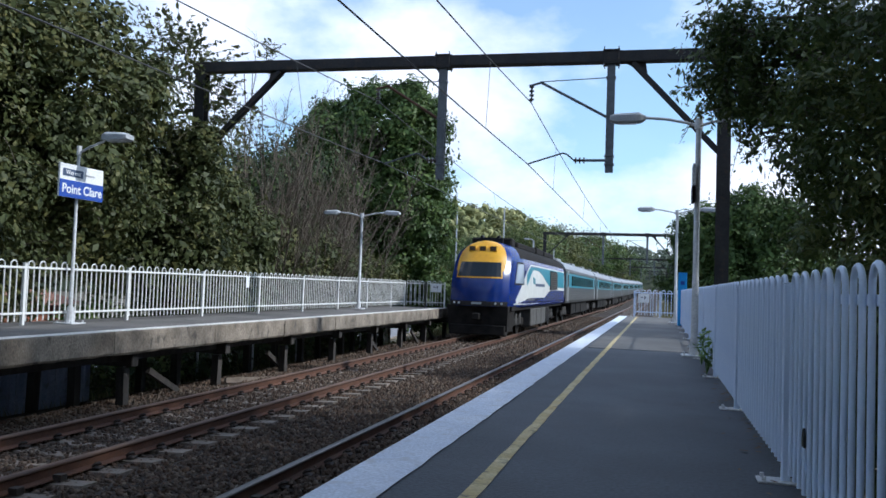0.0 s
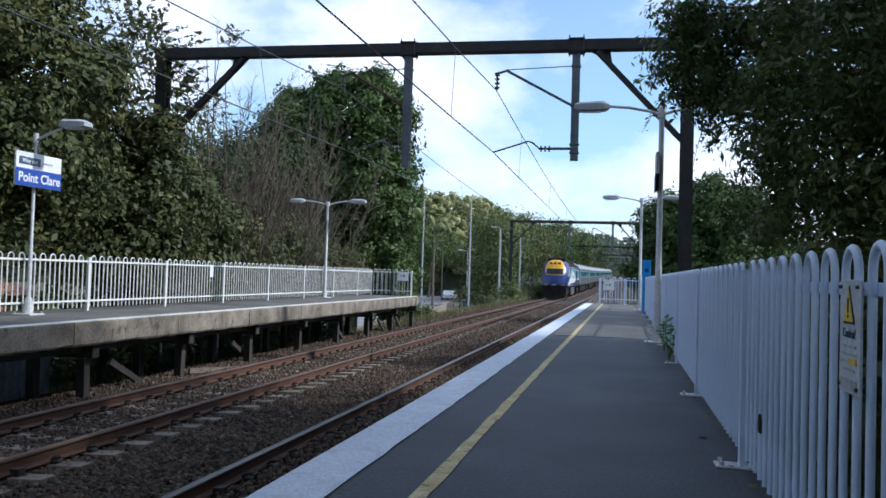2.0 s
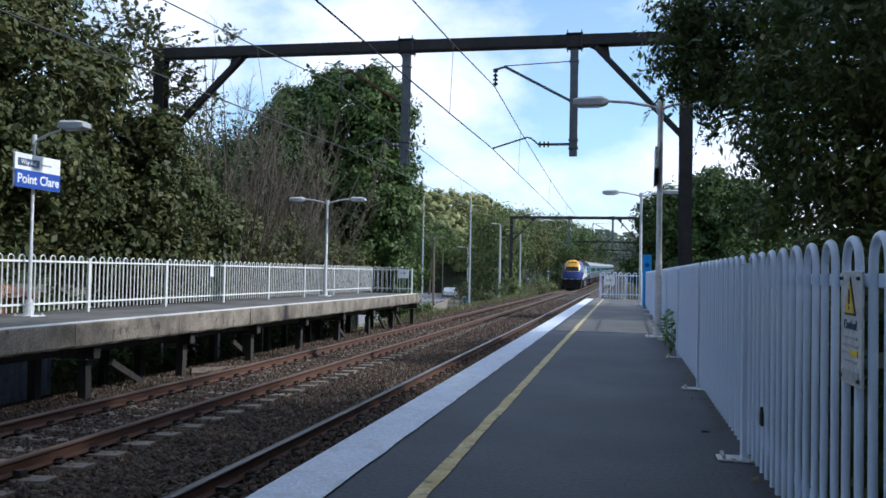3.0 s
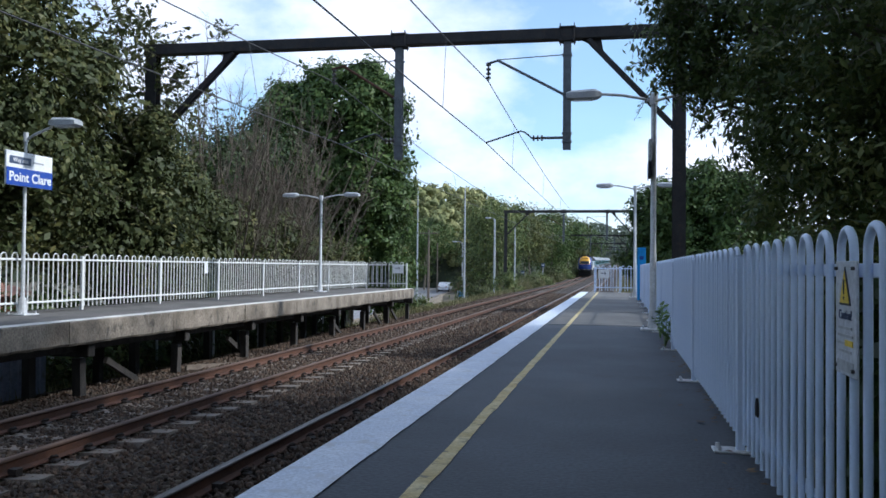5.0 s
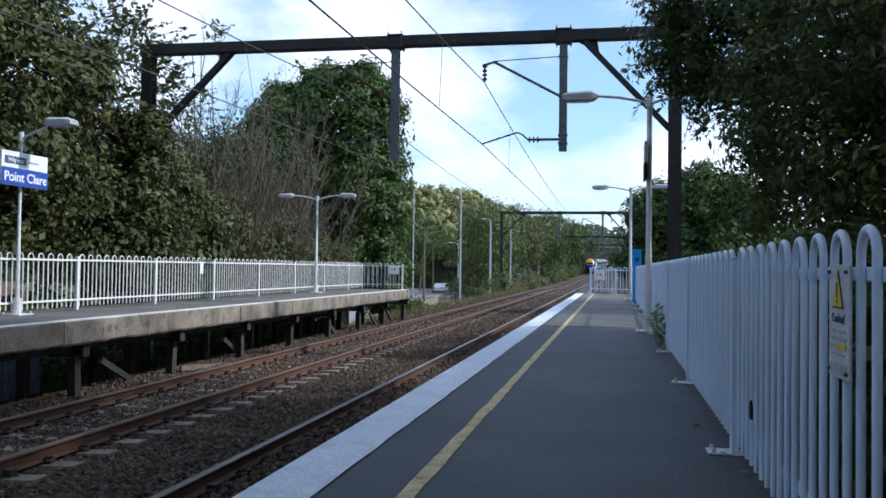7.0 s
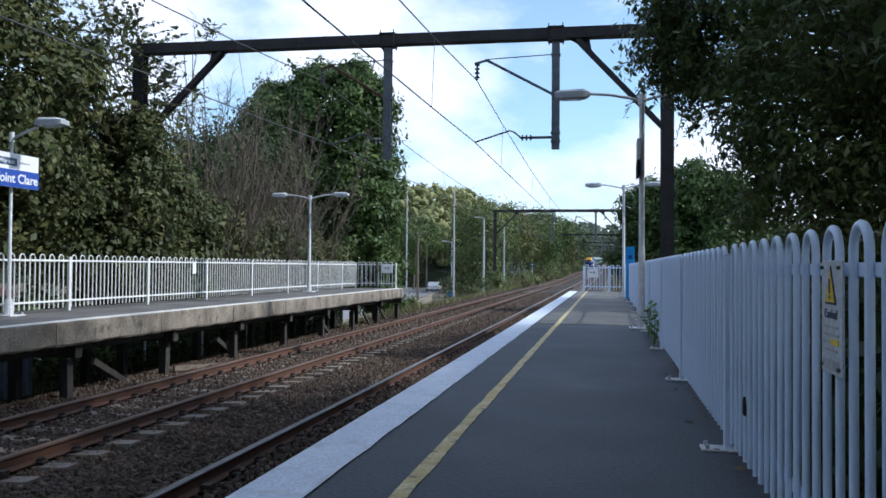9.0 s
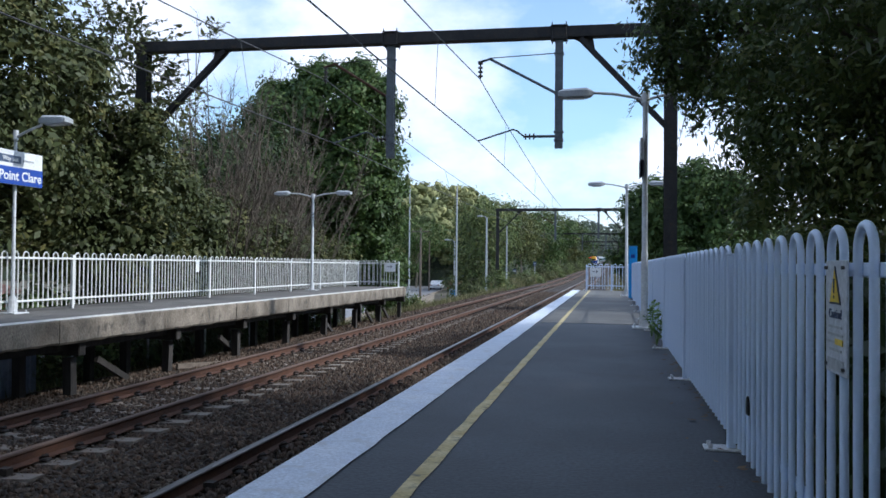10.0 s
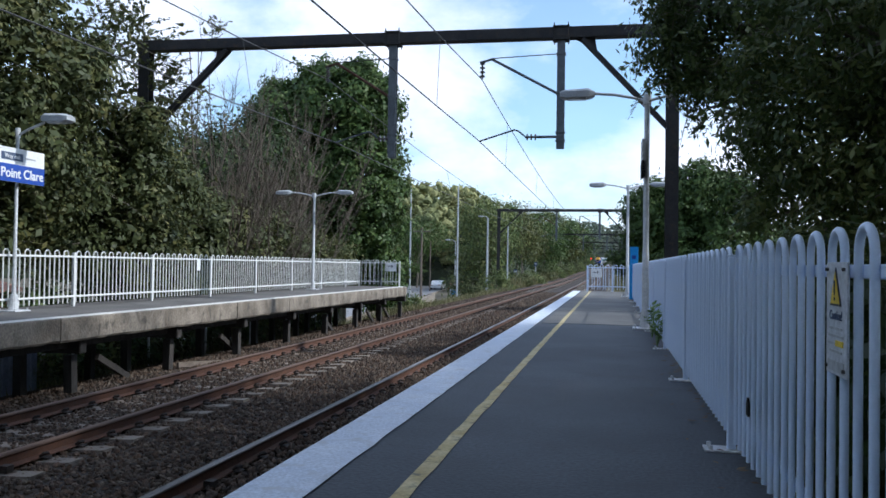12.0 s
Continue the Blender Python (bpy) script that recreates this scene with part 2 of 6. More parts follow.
LEAF_FRESH = leafy("fresh_weed_leaf", (0.10, 0.17, 0.05), (0.18, 0.29, 0.09), (0.28, 0.4, 0.14), 0.3, 0.5)
SHEET_BLUE = surf("faded_blue_sheet", (0.16, 0.19, 0.26), (0.24, 0.275, 0.35), 1.2, 0.6, bump=0.1, fine=20, c=(0.12, 0.12, 0.12))
DRY_LEAF = leafy("dry_leaf", (0.07, 0.045, 0.025), (0.14, 0.09, 0.05), (0.22, 0.16, 0.09), 0.05, 0.8)
LEAF_HILL = leafy("hillside_leaf", (0.05, 0.072, 0.03), (0.19, 0.2, 0.08), (0.41, 0.385, 0.17), 0.1, 0.7, 0.16, 0.3)
# greens paled towards grey: the distance haze is mixed into the leaf colour
LEAF_HAZED = leafy("hazed_leaf", (0.09, 0.12, 0.085), (0.15, 0.18, 0.13), (0.23, 0.25, 0.19))
BLUE = surf("train_blue", (0.003, 0.017, 0.125), (0.004, 0.023, 0.16), 2, 0.22, bump=0.0, fine=8, grain=0.15)
YELLOW = surf("train_yellow", (0.56, 0.28, 0.006), (0.63, 0.34, 0.01), 2, 0.35, bump=0.0, fine=8, grain=0.15)
TEAL = surf("train_teal", (0.012, 0.17, 0.24), (0.018, 0.21, 0.29), 2, 0.35, bump=0.0, fine=8, grain=0.15)
TRAIN_WHITE = surf("train_white", (0.52, 0.53, 0.51), (0.60, 0.61, 0.59), 2, 0.4, bump=0.0, fine=8, grain=0.15)
STAINLESS = surf("fluted_stainless", (0.045, 0.046, 0.047), (0.075, 0.076, 0.077), 2, 0.5, 0.2, bump=0.1, fine=10, stretch=(1, 0.05, 6))
TRAIN_ROOF = surf("train_roof_grey", (0.20, 0.208, 0.22), (0.29, 0.298, 0.31), 2, 0.4, 0.2, bump=0.05)
UNDERGEAR = surf("sooty_underframe", (0.010, 0.010, 0.010), (0.026, 0.023, 0.021), 3, 0.9, bump=0.2, spec=0.15)
GREY_BOX = surf("underfloor_box_grey", (0.05, 0.048, 0.045), (0.09, 0.086, 0.08), 3, 0.75, bump=0.1)
BLACK = surf("black_plastic", (0.010, 0.010, 0.011), (0.018, 0.018, 0.019), 6, 0.6, bump=0.05, spec=0.25)
DARK_GLASS = glassy("dark_glass", (0.012, 0.016, 0.02))
# the pale base colour stands in for a reflection on the cab glass
CAB_GLASS = glassy("cab_reflection_glass", (0.25, 0.30, 0.36), 0.12)
# sign white greyed and blued: the shade at the fence is in its colour
SHADED_WHITE = surf("shaded_white_plate", (0.50, 0.53, 0.57), (0.56, 0.59, 0.63), 3, 0.5, bump=0.0)
PANEL_SLATE = surf("slate_panel", (0.05, 0.075, 0.14), (0.06, 0.09, 0.16), 3, 0.5, bump=0.0)
SIGN_BLUE = surf("sign_blue", (0.012, 0.055, 0.33), (0.016, 0.065, 0.37), 3, 0.4, bump=0.0)
SIGN_WHITE = surf("sign_white", (0.76, 0.77, 0.78), (0.82, 0.83, 0.84), 3, 0.45, bump=0.0)
SIGN_YELLOW = surf("sign_yellow", (0.75, 0.52, 0.02), (0.8, 0.58, 0.03), 3, 0.45, bump=0.0)
INK = surf("sign_ink", (0.03, 0.035, 0.05), (0.045, 0.05, 0.065), 3, 0.6, bump=0.0)
POST_BLUE = surf("help_point_blue", (0.025, 0.30, 0.72), (0.03, 0.34, 0.78), 3, 0.4, bump=0.03)
LENS = surf("lamp_lens", (0.55, 0.58, 0.6), (0.62, 0.65, 0.67), 5, 0.25, bump=0.05)
PORCELAIN = surf("brown_insulator", (0.05, 0.035, 0.03), (0.08, 0.06, 0.05), 5, 0.3, bump=0.0)
COPPER = surf("dark_wire", (0.05, 0.052, 0.055), (0.08, 0.08, 0.08), 5, 0.6, 0.4, bump=0.0)
BRICK_RED = surf("brick_red", (0.27, 0.1, 0.06), (0.36, 0.15, 0.09), 2, 0.9, fine=14)
ROOF_TILE = surf("roof_tile", (0.19, 0.09, 0.06), (0.27, 0.13, 0.085), 2, 0.85, fine=10)
CAR_BLUE = surf("car_blue", (0.02, 0.07, 0.24), (0.025, 0.08, 0.27), 2, 0.25, bump=0.0)
CAR_WHITE = surf("car_white", (0.7, 0.7, 0.7), (0.75, 0.75, 0.75), 2, 0.25, bump=0.0)
RUBBER = surf("tyre_rubber", (0.015, 0.015, 0.015), (0.03, 0.03, 0.03), 9, 0.9)
RED_GLOW = glow("signal_red", (1.0, 0.03, 0.015), 1.6)

# ---------------- building helpers ----------------
class Geo:
    """A growing list of corners and faces."""
    def __init__(self):
        self.v, self.f, self.m = [], [], []

    def add(self, verts, faces, mi=0):
        k = len(self.v)
        self.v += [tuple(p) for p in verts]
        self.f += [tuple(i + k for i in q) for q in faces]
        self.m += [mi] * len(faces)
        return self

    def box(self, x0, x1, y0, y1, z0, z1, c=0.0, mi=0):
        """A box with chamfered edges of width c."""
        if c <= 0:
            vs = [(x, y, z) for x in (x0, x1) for y in (y0, y1) for z in (z0, z1)]
            return self.add(vs, [(0, 1, 3, 2), (4, 6, 7, 5), (0, 4, 5, 1), (2, 3, 7, 6), (0, 2, 6, 4), (1, 5, 7, 3)], mi)
        c = min(c, (x1 - x0) * 0.45, (y1 - y0) * 0.45, (z1 - z0) * 0.45)
        lo, hi, vs = (x0, y0, z0), (x1, y1, z1), []
        for i in range(8):
            s = [(i >> 2) & 1, (i >> 1) & 1, i & 1]
            for ax in range(3):
                vs.append([(hi[k] if s[k] else lo[k]) + (0 if k == ax else (-c if s[k] else c)) for k in range(3)])
        fs = []
        for ax, quad in ((0, (0, 1, 3, 2)), (0, (4, 6, 7, 5)), (1, (0, 4, 5, 1)), (1, (2, 3, 7, 6)), (2, (0, 2, 6, 4)), (2, (1, 5, 7, 3))):
            fs.append(tuple(q * 3 + ax for q in quad))
        for a, b, ax in ((0, 1, 2), (2, 3, 2), (4, 5, 2), (6, 7, 2), (0, 2, 1), (1, 3, 1), (4, 6, 1), (5, 7, 1), (0, 4, 0), (1, 5, 0), (2, 6, 0), (3, 7, 0)):
            u, w = [k for k in range(3) if k != ax]
            fs.append((a * 3 + u, a * 3 + w, b * 3 + w, b * 3 + u))
        fs += [(i * 3, i * 3 + 1, i * 3 + 2) for i in range(8)]
        return self.add(vs, fs, mi)

    def tube(self, pts, r, n=8, mi=0, r2=None):
        """A round bar along the points; r2: radius at the end."""
        pts = [Vector(p) for p in pts]
        vs, fs, side = [], [], None
        for i, p in enumerate(pts):
            d = (pts[min(i + 1, len(pts) - 1)] - pts[max(i - 1, 0)]).normalized()
            if side is None:
                side = d.cross(Vector((0, 0, 1)) if abs(d.z) < 0.9 else Vector((1, 0, 0))).normalized()
            side = (side - d * side.dot(d)).normalized()
            up = d.cross(side)
            rr = r if r2 is None else r + (r2 - r) * i / (len(pts) - 1)
            vs += [p + (side * math.cos(6.28319 * k / n) + up * math.sin(6.28319 * k / n)) * rr for k in range(n)]
        for i in range(len(pts) - 1):
            fs += [(i * n + k, i * n + (k + 1) % n, (i + 1) * n + (k + 1) % n, (i + 1) * n + k) for k in range(n)]
        fs += [tuple(range(n))[::-1], tuple((len(pts) - 1) * n + k for k in range(n))]
        return self.add(vs, fs, mi)

    def beam(self, p, q, w, h, mi=0):
        """A square bar from p to q, w wide and h high."""
        p, q = Vector(p), Vector(q)
        d = (q - p).normalized()
        s = d.cross(Vector((0, 0, 1)) if abs(d.z) < 0.95 else Vector((0, 1, 0))).normalized() * (w / 2)
        u = s.cross(d).normalized() * (h / 2)
        vs = [a + b + c for a in (p, q) for b, c in ((-s, -u), (s, -u), (s, u), (-s, u))]
        return self.add(vs, [(0, 1, 2, 3), (7, 6, 5, 4), (0, 4, 5, 1), (1, 5, 6, 2), (2, 6, 7, 3), (3, 7, 4, 0)], mi)

    def sweep(self, profile, stations, closed=True, mi=0):
        """A profile of (x, z) carried along stations (x, y, z)."""
        n, vs, fs = len(profile), [], []
        for sx, sy, sz in stations:
            vs += [(sx + a, sy, sz + b) for a, b in profile]
        for i in range(len(stations) - 1):
            for k in range(n if closed else n - 1):
                fs.append((i * n + k, i * n + (k + 1) % n, (i + 1) * n + (k + 1) % n, (i + 1) * n + k))
        if closed:
            fs += [tuple(range(n))[::-1], tuple((len(stations) - 1) * n + k for k in range(n))]
        return self.add(vs, fs, mi)

    def plate(self, poly, x0, x1, mi=0):
        """A plate of outline (y, z) between x0 and x1."""
        n = len(poly)
        vs = [(x0, a, b) for a, b in poly] + [(x1, a, b) for a, b in poly]
        fs = [tuple(range(n))[::-1], tuple(range(n, 2 * n))] + [(k, (k + 1) % n, n + (k + 1) % n, n + k) for k in range(n)]
        return self.add(vs, fs, mi)

    def ball(self, c, rx, ry, rz, n=10, mi=0):
        vs, fs, h = [], [], n // 2
        for i in range(h + 1):
            a = math.pi * i / h
            for k in range(n):
                b = 6.28319 * k / n
                vs.append((c[0] + rx * math.sin(a) * math.cos(b), c[1] + ry * math.sin(a) * math.sin(b), c[2] + rz * math.cos(a)))
        for i in range(h):
            fs += [(i * n + k, (i + 1) * n + k, (i + 1) * n + (k + 1) % n, i * n + (k + 1) % n) for k in range(n)]
        return self.add(vs, fs, mi)

    def mesh(self, name, mats, smooth=False):
        me = bpy.data.meshes.new(name)
        me.from_pydata(self.v, [], self.f)
        for m in mats:
            me.materials.append(m)
        me.polygons.foreach_set("material_index", self.m)
        if smooth:
            me.polygons.foreach_set("use_smooth", [True] * len(self.f))
            me.set_sharp_from_angle(angle=radians(35))
        me.validate()
        bm = bmesh.new()
        bm.from_mesh(me)
        bmesh.ops.recalc_face_normals(bm, faces=bm.faces)
        bm.to_mesh(me)
        bm.free()
        return me


def part(name, geo, material, parent, label="", smooth=False, at=None):
    """Links a Geo (or a ready mesh) as one mesh object under a thing or a part."""
    me = geo.mesh(name, material if isinstance(material, (list, tuple)) else [material], smooth) if isinstance(geo, Geo) else geo
    ob = new(name, me)
    ob.parent = parent
    if at is not None:
        ob.matrix_basis = at
    return tagged(ob, label)


def thing(name, at, label, category, group="", kind=""):
    """An Empty at the base of a thing, which carries its parts."""
    ob = new(name)
    ob.empty_display_size = 0.2
    ob.matrix_basis = at
    return tagged(ob, label, category, group, kind)


def solid(name, geo, material, label, category, group="", kind="", smooth=False, at=None):
    ob = new(name, geo.mesh(name, material if isinstance(material, (list, tuple)) else [material], smooth))
    if at is not None:
        ob.matrix_basis = at
    return tagged(ob, label, category, group, kind)


def cloud_mesh(name, verts, faces, mats):
    """A large mesh from arrays: verts (n, 3), faces (m, k)."""
    me = bpy.data.meshes.new(name)
    me.vertices.add(len(verts))
    me.vertices.foreach_set("co", verts.astype(np.float32).ravel())
    k = faces.shape[1]
    me.loops.add(faces.size)
    me.loops.foreach_set("vertex_index", faces.astype(np.int32).ravel())
    me.polygons.add(len(faces))
    me.polygons.foreach_set("loop_start", np.arange(0, faces.size, k, dtype=np.int32))
    me.update(calc_edges=True)
    for m in mats:
        me.materials.append(m)
    return me


def words(name, body, size, material, parent, at, thick=0.002, bold=0.0):
    """Raised lettering in the built-in font, lying in the parent's space."""
    cu = bpy.data.curves.new(name, "FONT")
    cu.body, cu.size, cu.extrude, cu.offset = body, size, thick, bold
    cu.align_x, cu.align_y = "CENTER", "CENTER"
    tmp = bpy.data.objects.new(name, cu)
    me = bpy.data.meshes.new_from_object(tmp)
    bpy.data.objects.remove(tmp)
    me.materials.clear()
    me.materials.append(material)
    return part(name, me, material, parent, at=at)


# ---------------- the line: heights and the way of the tracks ----------------
RAIL = -1.015                 # rail top below the platform
NEAR, FAR = -3.08, -6.82      # track centres
LEFT_Z = 0.06                 # top of the far platform


def bend(y):
    """Sideways and upward drift of the line as it goes away."""
    d, e = max(0.0, y - 60.0), max(0.0, y - 90.0)
    return 0.0053 * d * d / (d + 40), 0.0118 * e * e / (e + 60)


STATIONS = [-12, 0, 20, 40, 60, 70, 80, 90, 100, 115, 130, 150, 175, 200, 230, 260, 300, 350, 400, 460, 520]

# ---------------- ground ----------------
def ground_z(x, y):
    """Height of the land: track bed level, falling away to the road beyond the far platform, hills far off."""
    z = RAIL - 0.42 + bend(y)[1]
    if x < -9.5:
        z -= (0.9 * min(1, (-9.5 - x) / 3.0) + 0.7 * min(1, max(0, -13 - x) / 4)) * (1 if y < 130 else max(0.2, 1 - (y - 130) / 80))
    if x > 0.5:
        z += (0.5 if y > 34 else 0.3) * min(1, (x - 0.5) / 3)
    return z


def build_ground():
    xs = [-3000, -1200, -500, -250, -120, -80, -50, -36, -28, -22, -18, -15, -12.5, -11, -9.5, -8.5, -6, -3, 0.5, 3.5, 6, 12, 20, 40, 80, 160, 400, 1200, 3000]
    ys = [-3000, -800, -200, -60, -20, -5, 5, 12, 20, 28, 34, 40, 50, 60, 70, 80, 90, 110, 130, 160, 200, 250, 300, 360, 430, 520, 640, 800, 1100, 1800, 4000]
    vs = [(x, y, ground_z(x, min(y, 520))) for y in ys for x in xs]
    n = len(xs)
    fs = [(j * n + i, j * n + i + 1, (j + 1) * n + i + 1, (j + 1) * n + i) for j in range(len(ys) - 1) for i in range(n - 1)]
    solid("ground", Geo().add(vs, fs), EARTH, "bare brown earth with patches of weeds beside the line", "ground", kind="structure", smooth=True)


def build_track_bed():
    prof = [(-3.9, -0.5), (-2.2, -0.21), (1.95, -0.21), (5.2, -0.21), (6.6, -0.5)]
    st = [(FAR + bend(y)[0], y, RAIL + bend(y)[1]) for y in STATIONS]
    ob = solid("track_bed", Geo().sweep(prof, st, closed=False), BALLAST_BED, "brown crushed-stone ballast bed under two railway tracks", "track bed", kind="structure")
    return ob


def stones(x0, x1, y0, y1, count, size, seed, fine=True):
    """Corners and faces of small angular stones strewn over a stretch of the bed."""
    rng = np.random.default_rng(seed)
    t = (1 + 5 ** 0.5) / 2
    base = np.array([(-1, t, 0), (1, t, 0), (-1, -t, 0), (1, -t, 0), (0, -1, t), (0, 1, t), (0, -1, -t), (0, 1, -t), (t, 0, -1), (t, 0, 1), (-t, 0, -1), (-t, 0, 1)]) / 1.9
    tri = np.array([(0, 11, 5), (0, 5, 1), (0, 1, 7), (0, 7, 10), (0, 10, 11), (1, 5, 9), (5, 11, 4), (11, 10, 2), (10, 7, 6), (7, 1, 8), (3, 9, 4), (3, 4, 2), (3, 2, 6), (3, 6, 8), (3, 8, 9), (4, 9, 5), (2, 4, 11), (6, 2, 10), (8, 6, 7), (9, 8, 1)])
    if not fine:
        base = np.array([(1, 0, 0), (-1, 0, 0), (0, 1, 0), (0, -1, 0), (0, 0, 1), (0, 0, -1)], float)
        tri = np.array([(0, 2, 4), (2, 1, 4), (1, 3, 4), (3, 0, 4), (2, 0, 5), (1, 2, 5), (3, 1, 5), (0, 3, 5)])
    nv = len(base)
    c = np.stack([rng.uniform(x0, x1, count), rng.uniform(y0, y1, count), np.zeros(count)], 1)
    drift = np.array([bend(v) for v in (y0 + (y1 - y0) * np.arange(65) / 64)])
    grid = y0 + (y1 - y0) * np.arange(65) / 64
    c[:, 0] += np.interp(c[:, 1], grid, drift[:, 0])
    heap = np.clip((c[:, 0] - (NEAR - 1.5)) / 0.4, 0, 1) * 0.035
    edge = np.clip((FAR - 2.2 - c[:, 0]) / 1.7, 0, 1)
    c[:, 2] = RAIL - 0.215 + heap - 0.29 * edge + rng.uniform(-0.012, 0.022, count) + np.interp(c[:, 1], grid, drift[:, 1])
    r = size * rng.uniform(0.55, 1.25, (count, 1, 1)) * rng.uniform(0.65, 1.2, (count, 1, 3))
    a = rng.uniform(0, 6.28, count)
    v = base[None] * (1 + rng.uniform(-0.3, 0.3, (count, nv, 1))) * r
    ca, sa = np.cos(a)[:, None], np.sin(a)[:, None]
    v = np.stack([v[..., 0] * ca - v[..., 1] * sa, v[..., 0] * sa + v[..., 1] * ca, v[..., 2]], 2) + c[:, None]
    f = tri[None] + (np.arange(count) * nv)[:, None, None]
    return v.reshape(-1, 3), f.reshape(-1, 3)


def build_ballast():
    heaps = [stones(FAR - 2.6, NEAR + 1.6, 3.5, 12, 27000, 0.031, 1), stones(FAR - 2.9, NEAR + 1.6, 12, 26, 30000, 0.042, 2, False), stones(FAR - 3.2, NEAR + 1.6, 26, 70, 24000, 0.068, 3, False)]
    vs, fs, k = [], [], 0
    for v, f in heaps:
        vs.append(v)
        fs.append(f + k)
        k += len(v)
    me = cloud_mesh("ballast", np.concatenate(vs), np.concatenate(fs), [STONE])
    me.shade_flat()
    tagged(new("ballast", me), "loose angular brown and grey crushed-stone ballast between the rails", "ballast", kind="stuff")


def build_tracks():
    head = [(-0.036, -0.012), (-0.026, 0.0), (0.026, 0.0), (0.036, -0.012), (0.036, -0.032), (-0.036, -0.032)]
    web = [(-0.033, -0.034), (0.033, -0.034), (0.010, -0.052), (0.010, -0.128), (0.068, -0.146), (0.072, -0.158), (-0.072, -0.158), (-0.068, -0.146), (-0.010, -0.128), (-0.010, -0.052)]
    slp = Geo()
    vs = []
    for y, w in ((-1.22, 0.115), (-0.45, 0.11), (0.45, 0.11), (1.22, 0.115)):
        d = 0.035 if abs(y) < 1 else 0.0
        vs += [(y, -w - 0.02, -0.30), (y, w + 0.02, -0.30), (y, w, -0.165 - d), (y, -w, -0.165 - d)]
    fs = [(0, 1, 2, 3), (15, 14, 13, 12)]
    for i in range(3):
        fs += [(i * 4 + k, i * 4 + (k + 1) % 4, i * 4 + 4 + (k + 1) % 4, i * 4 + 4 + k) for k in range(4)]
    slp.add(vs, fs)
    slp_me = slp.mesh("sleeper", [SLEEPER])
    clip = Geo().box(-0.05, 0.05, -0.05, 0.05, -0.166, -0.14, 0.01)
    clip.tube([(-0.045, -0.035, -0.14), (-0.01, -0.03, -0.105), (0.03, 0.0, -0.11), (-0.01, 0.03, -0.105), (-0.045, 0.035, -0.14)], 0.016, 5)
    clip_me = clip.mesh("rail_clip", [CLIP])
    for cx, shiny, what in ((NEAR, RAIL_HEAD, "railway track with a bright worn near rail on concrete sleepers"), (FAR, RAIL_HEAD_DULL, "railway track with rust-brown rails on concrete sleepers")):
        tr = thing("railway_track", pose(cx, 0, RAIL), what, "railway track", "two parallel tracks")
        for s in (-0.7525, 0.7525):
            st = [(s + bend(y)[0], y, bend(y)[1]) for y in STATIONS]
            rail = part("rail", Geo().sweep(web, st), RUST_RAIL, tr, "rust-brown steel rail")
            part("rail_head", Geo().sweep(head, st), shiny, rail, "worn running surface")
        far_s, far_c = Geo(), Geo()
        y0 = 7.28 - 0.6 * 14
        for k in range(230):
            y = y0 + 0.6 * k
            bx, bz = bend(y)
            if k < 95:
                part("sleeper", slp_me, SLEEPER, tr, at=pose(bx, y, bz - (0.03 if cx == NEAR else 0.0)))
            else:
                far_s.box(bx - 1.22, bx + 1.22, y - 0.12, y + 0.12, bz - 0.3, bz - 0.175)
            for s in (-0.7525, 0.7525):
                for side in (-1, 1):
                    if 14 < k < 62 and (cx == FAR or s < 0):
                        part("rail_clip", clip_me, CLIP, tr, at=pose(bx + s + side * 0.105, y, bz, 0, 0, 0 if side > 0 else 180))
                    elif k < 150:
                        far_c.box(bx + s + side * 0.105 - 0.05, bx + s + side * 0.105 + 0.05, y - 0.05, y + 0.05, bz - 0.17, bz - 0.1)
        part("far_sleeper", far_s, SLEEPER, tr)["kind"] = "stuff"
        part("far_fastening", far_c, CLIP, tr)["kind"] = "stuff"


# ---------------- the near platform ----------------
def build_near_platform():
    P = thing("near_platform", pose(0, 0, 0), "dark asphalt station platform with a white painted edge", "platform", kind="structure")
    end = 34.2
    part("platform_slab", Geo().box(-1.52, 0.70, -8, end, -0.22, 0.0, 0.012), ASPHALT, P, "dark patched asphalt surface")
    part("coping", Geo().box(-1.545, -1.245, -8, end, -0.2, 0.003, 0.01), CONCRETE, P, "concrete edge coping")
    rng = random.Random(4)
    vs, fs, n = [], [], 180
    for i in range(n + 1):
        y = -6 + (end + 5.8) * i / n
        vs += [(-1.54, y, 0.008), (-1.232 + rng.uniform(-0.006, 0.006), y, 0.008)]
    fs = [(2 * i, 2 * i + 1, 2 * i + 3, 2 * i + 2) for i in range(n)]
    part("edge_line", Geo().add(vs, fs), WHITE_LINE, P, "broad white painted edge line")
    vs = []
    for i in range(n + 1):
        y = -6 + (end + 5.8) * i / n
        vs += [(-0.888 + rng.uniform(-0.006, 0.006), y, 0.005), (-0.815 + rng.uniform(-0.006, 0.006), y, 0.005)]
    part("warning_line", Geo().add(vs, fs), YELLOW_LINE, P, "worn yellow warning line")
    part("retaining_wall", Geo().box(-1.2, -0.95, -8, end - 0.1, -2.2, -0.23), CONCRETE, P, "concrete wall under the edge")
    part("platform_fill", Geo().box(-0.94, 0.69, -8, end - 0.15, -2.2, -0.23), EARTH, P)
    # a paler strip with the open end's stronger light painted in, and cross joints
    part("lit_surface", Geo().box(-1.18, 0.56, 14.2, end - 0.02, -0.1, 0.004, 0.003), LIT_ASPHALT, P, "asphalt painted paler for the stronger light towards the platform end")
    for y in (14.2, 18.6):
        part("joint", Geo().box(-1.18, 0.56, y - 0.03, y + 0.03, -0.05, 0.0055, 0.001), ASPHALT, P, "dark sealed joint")
    return P


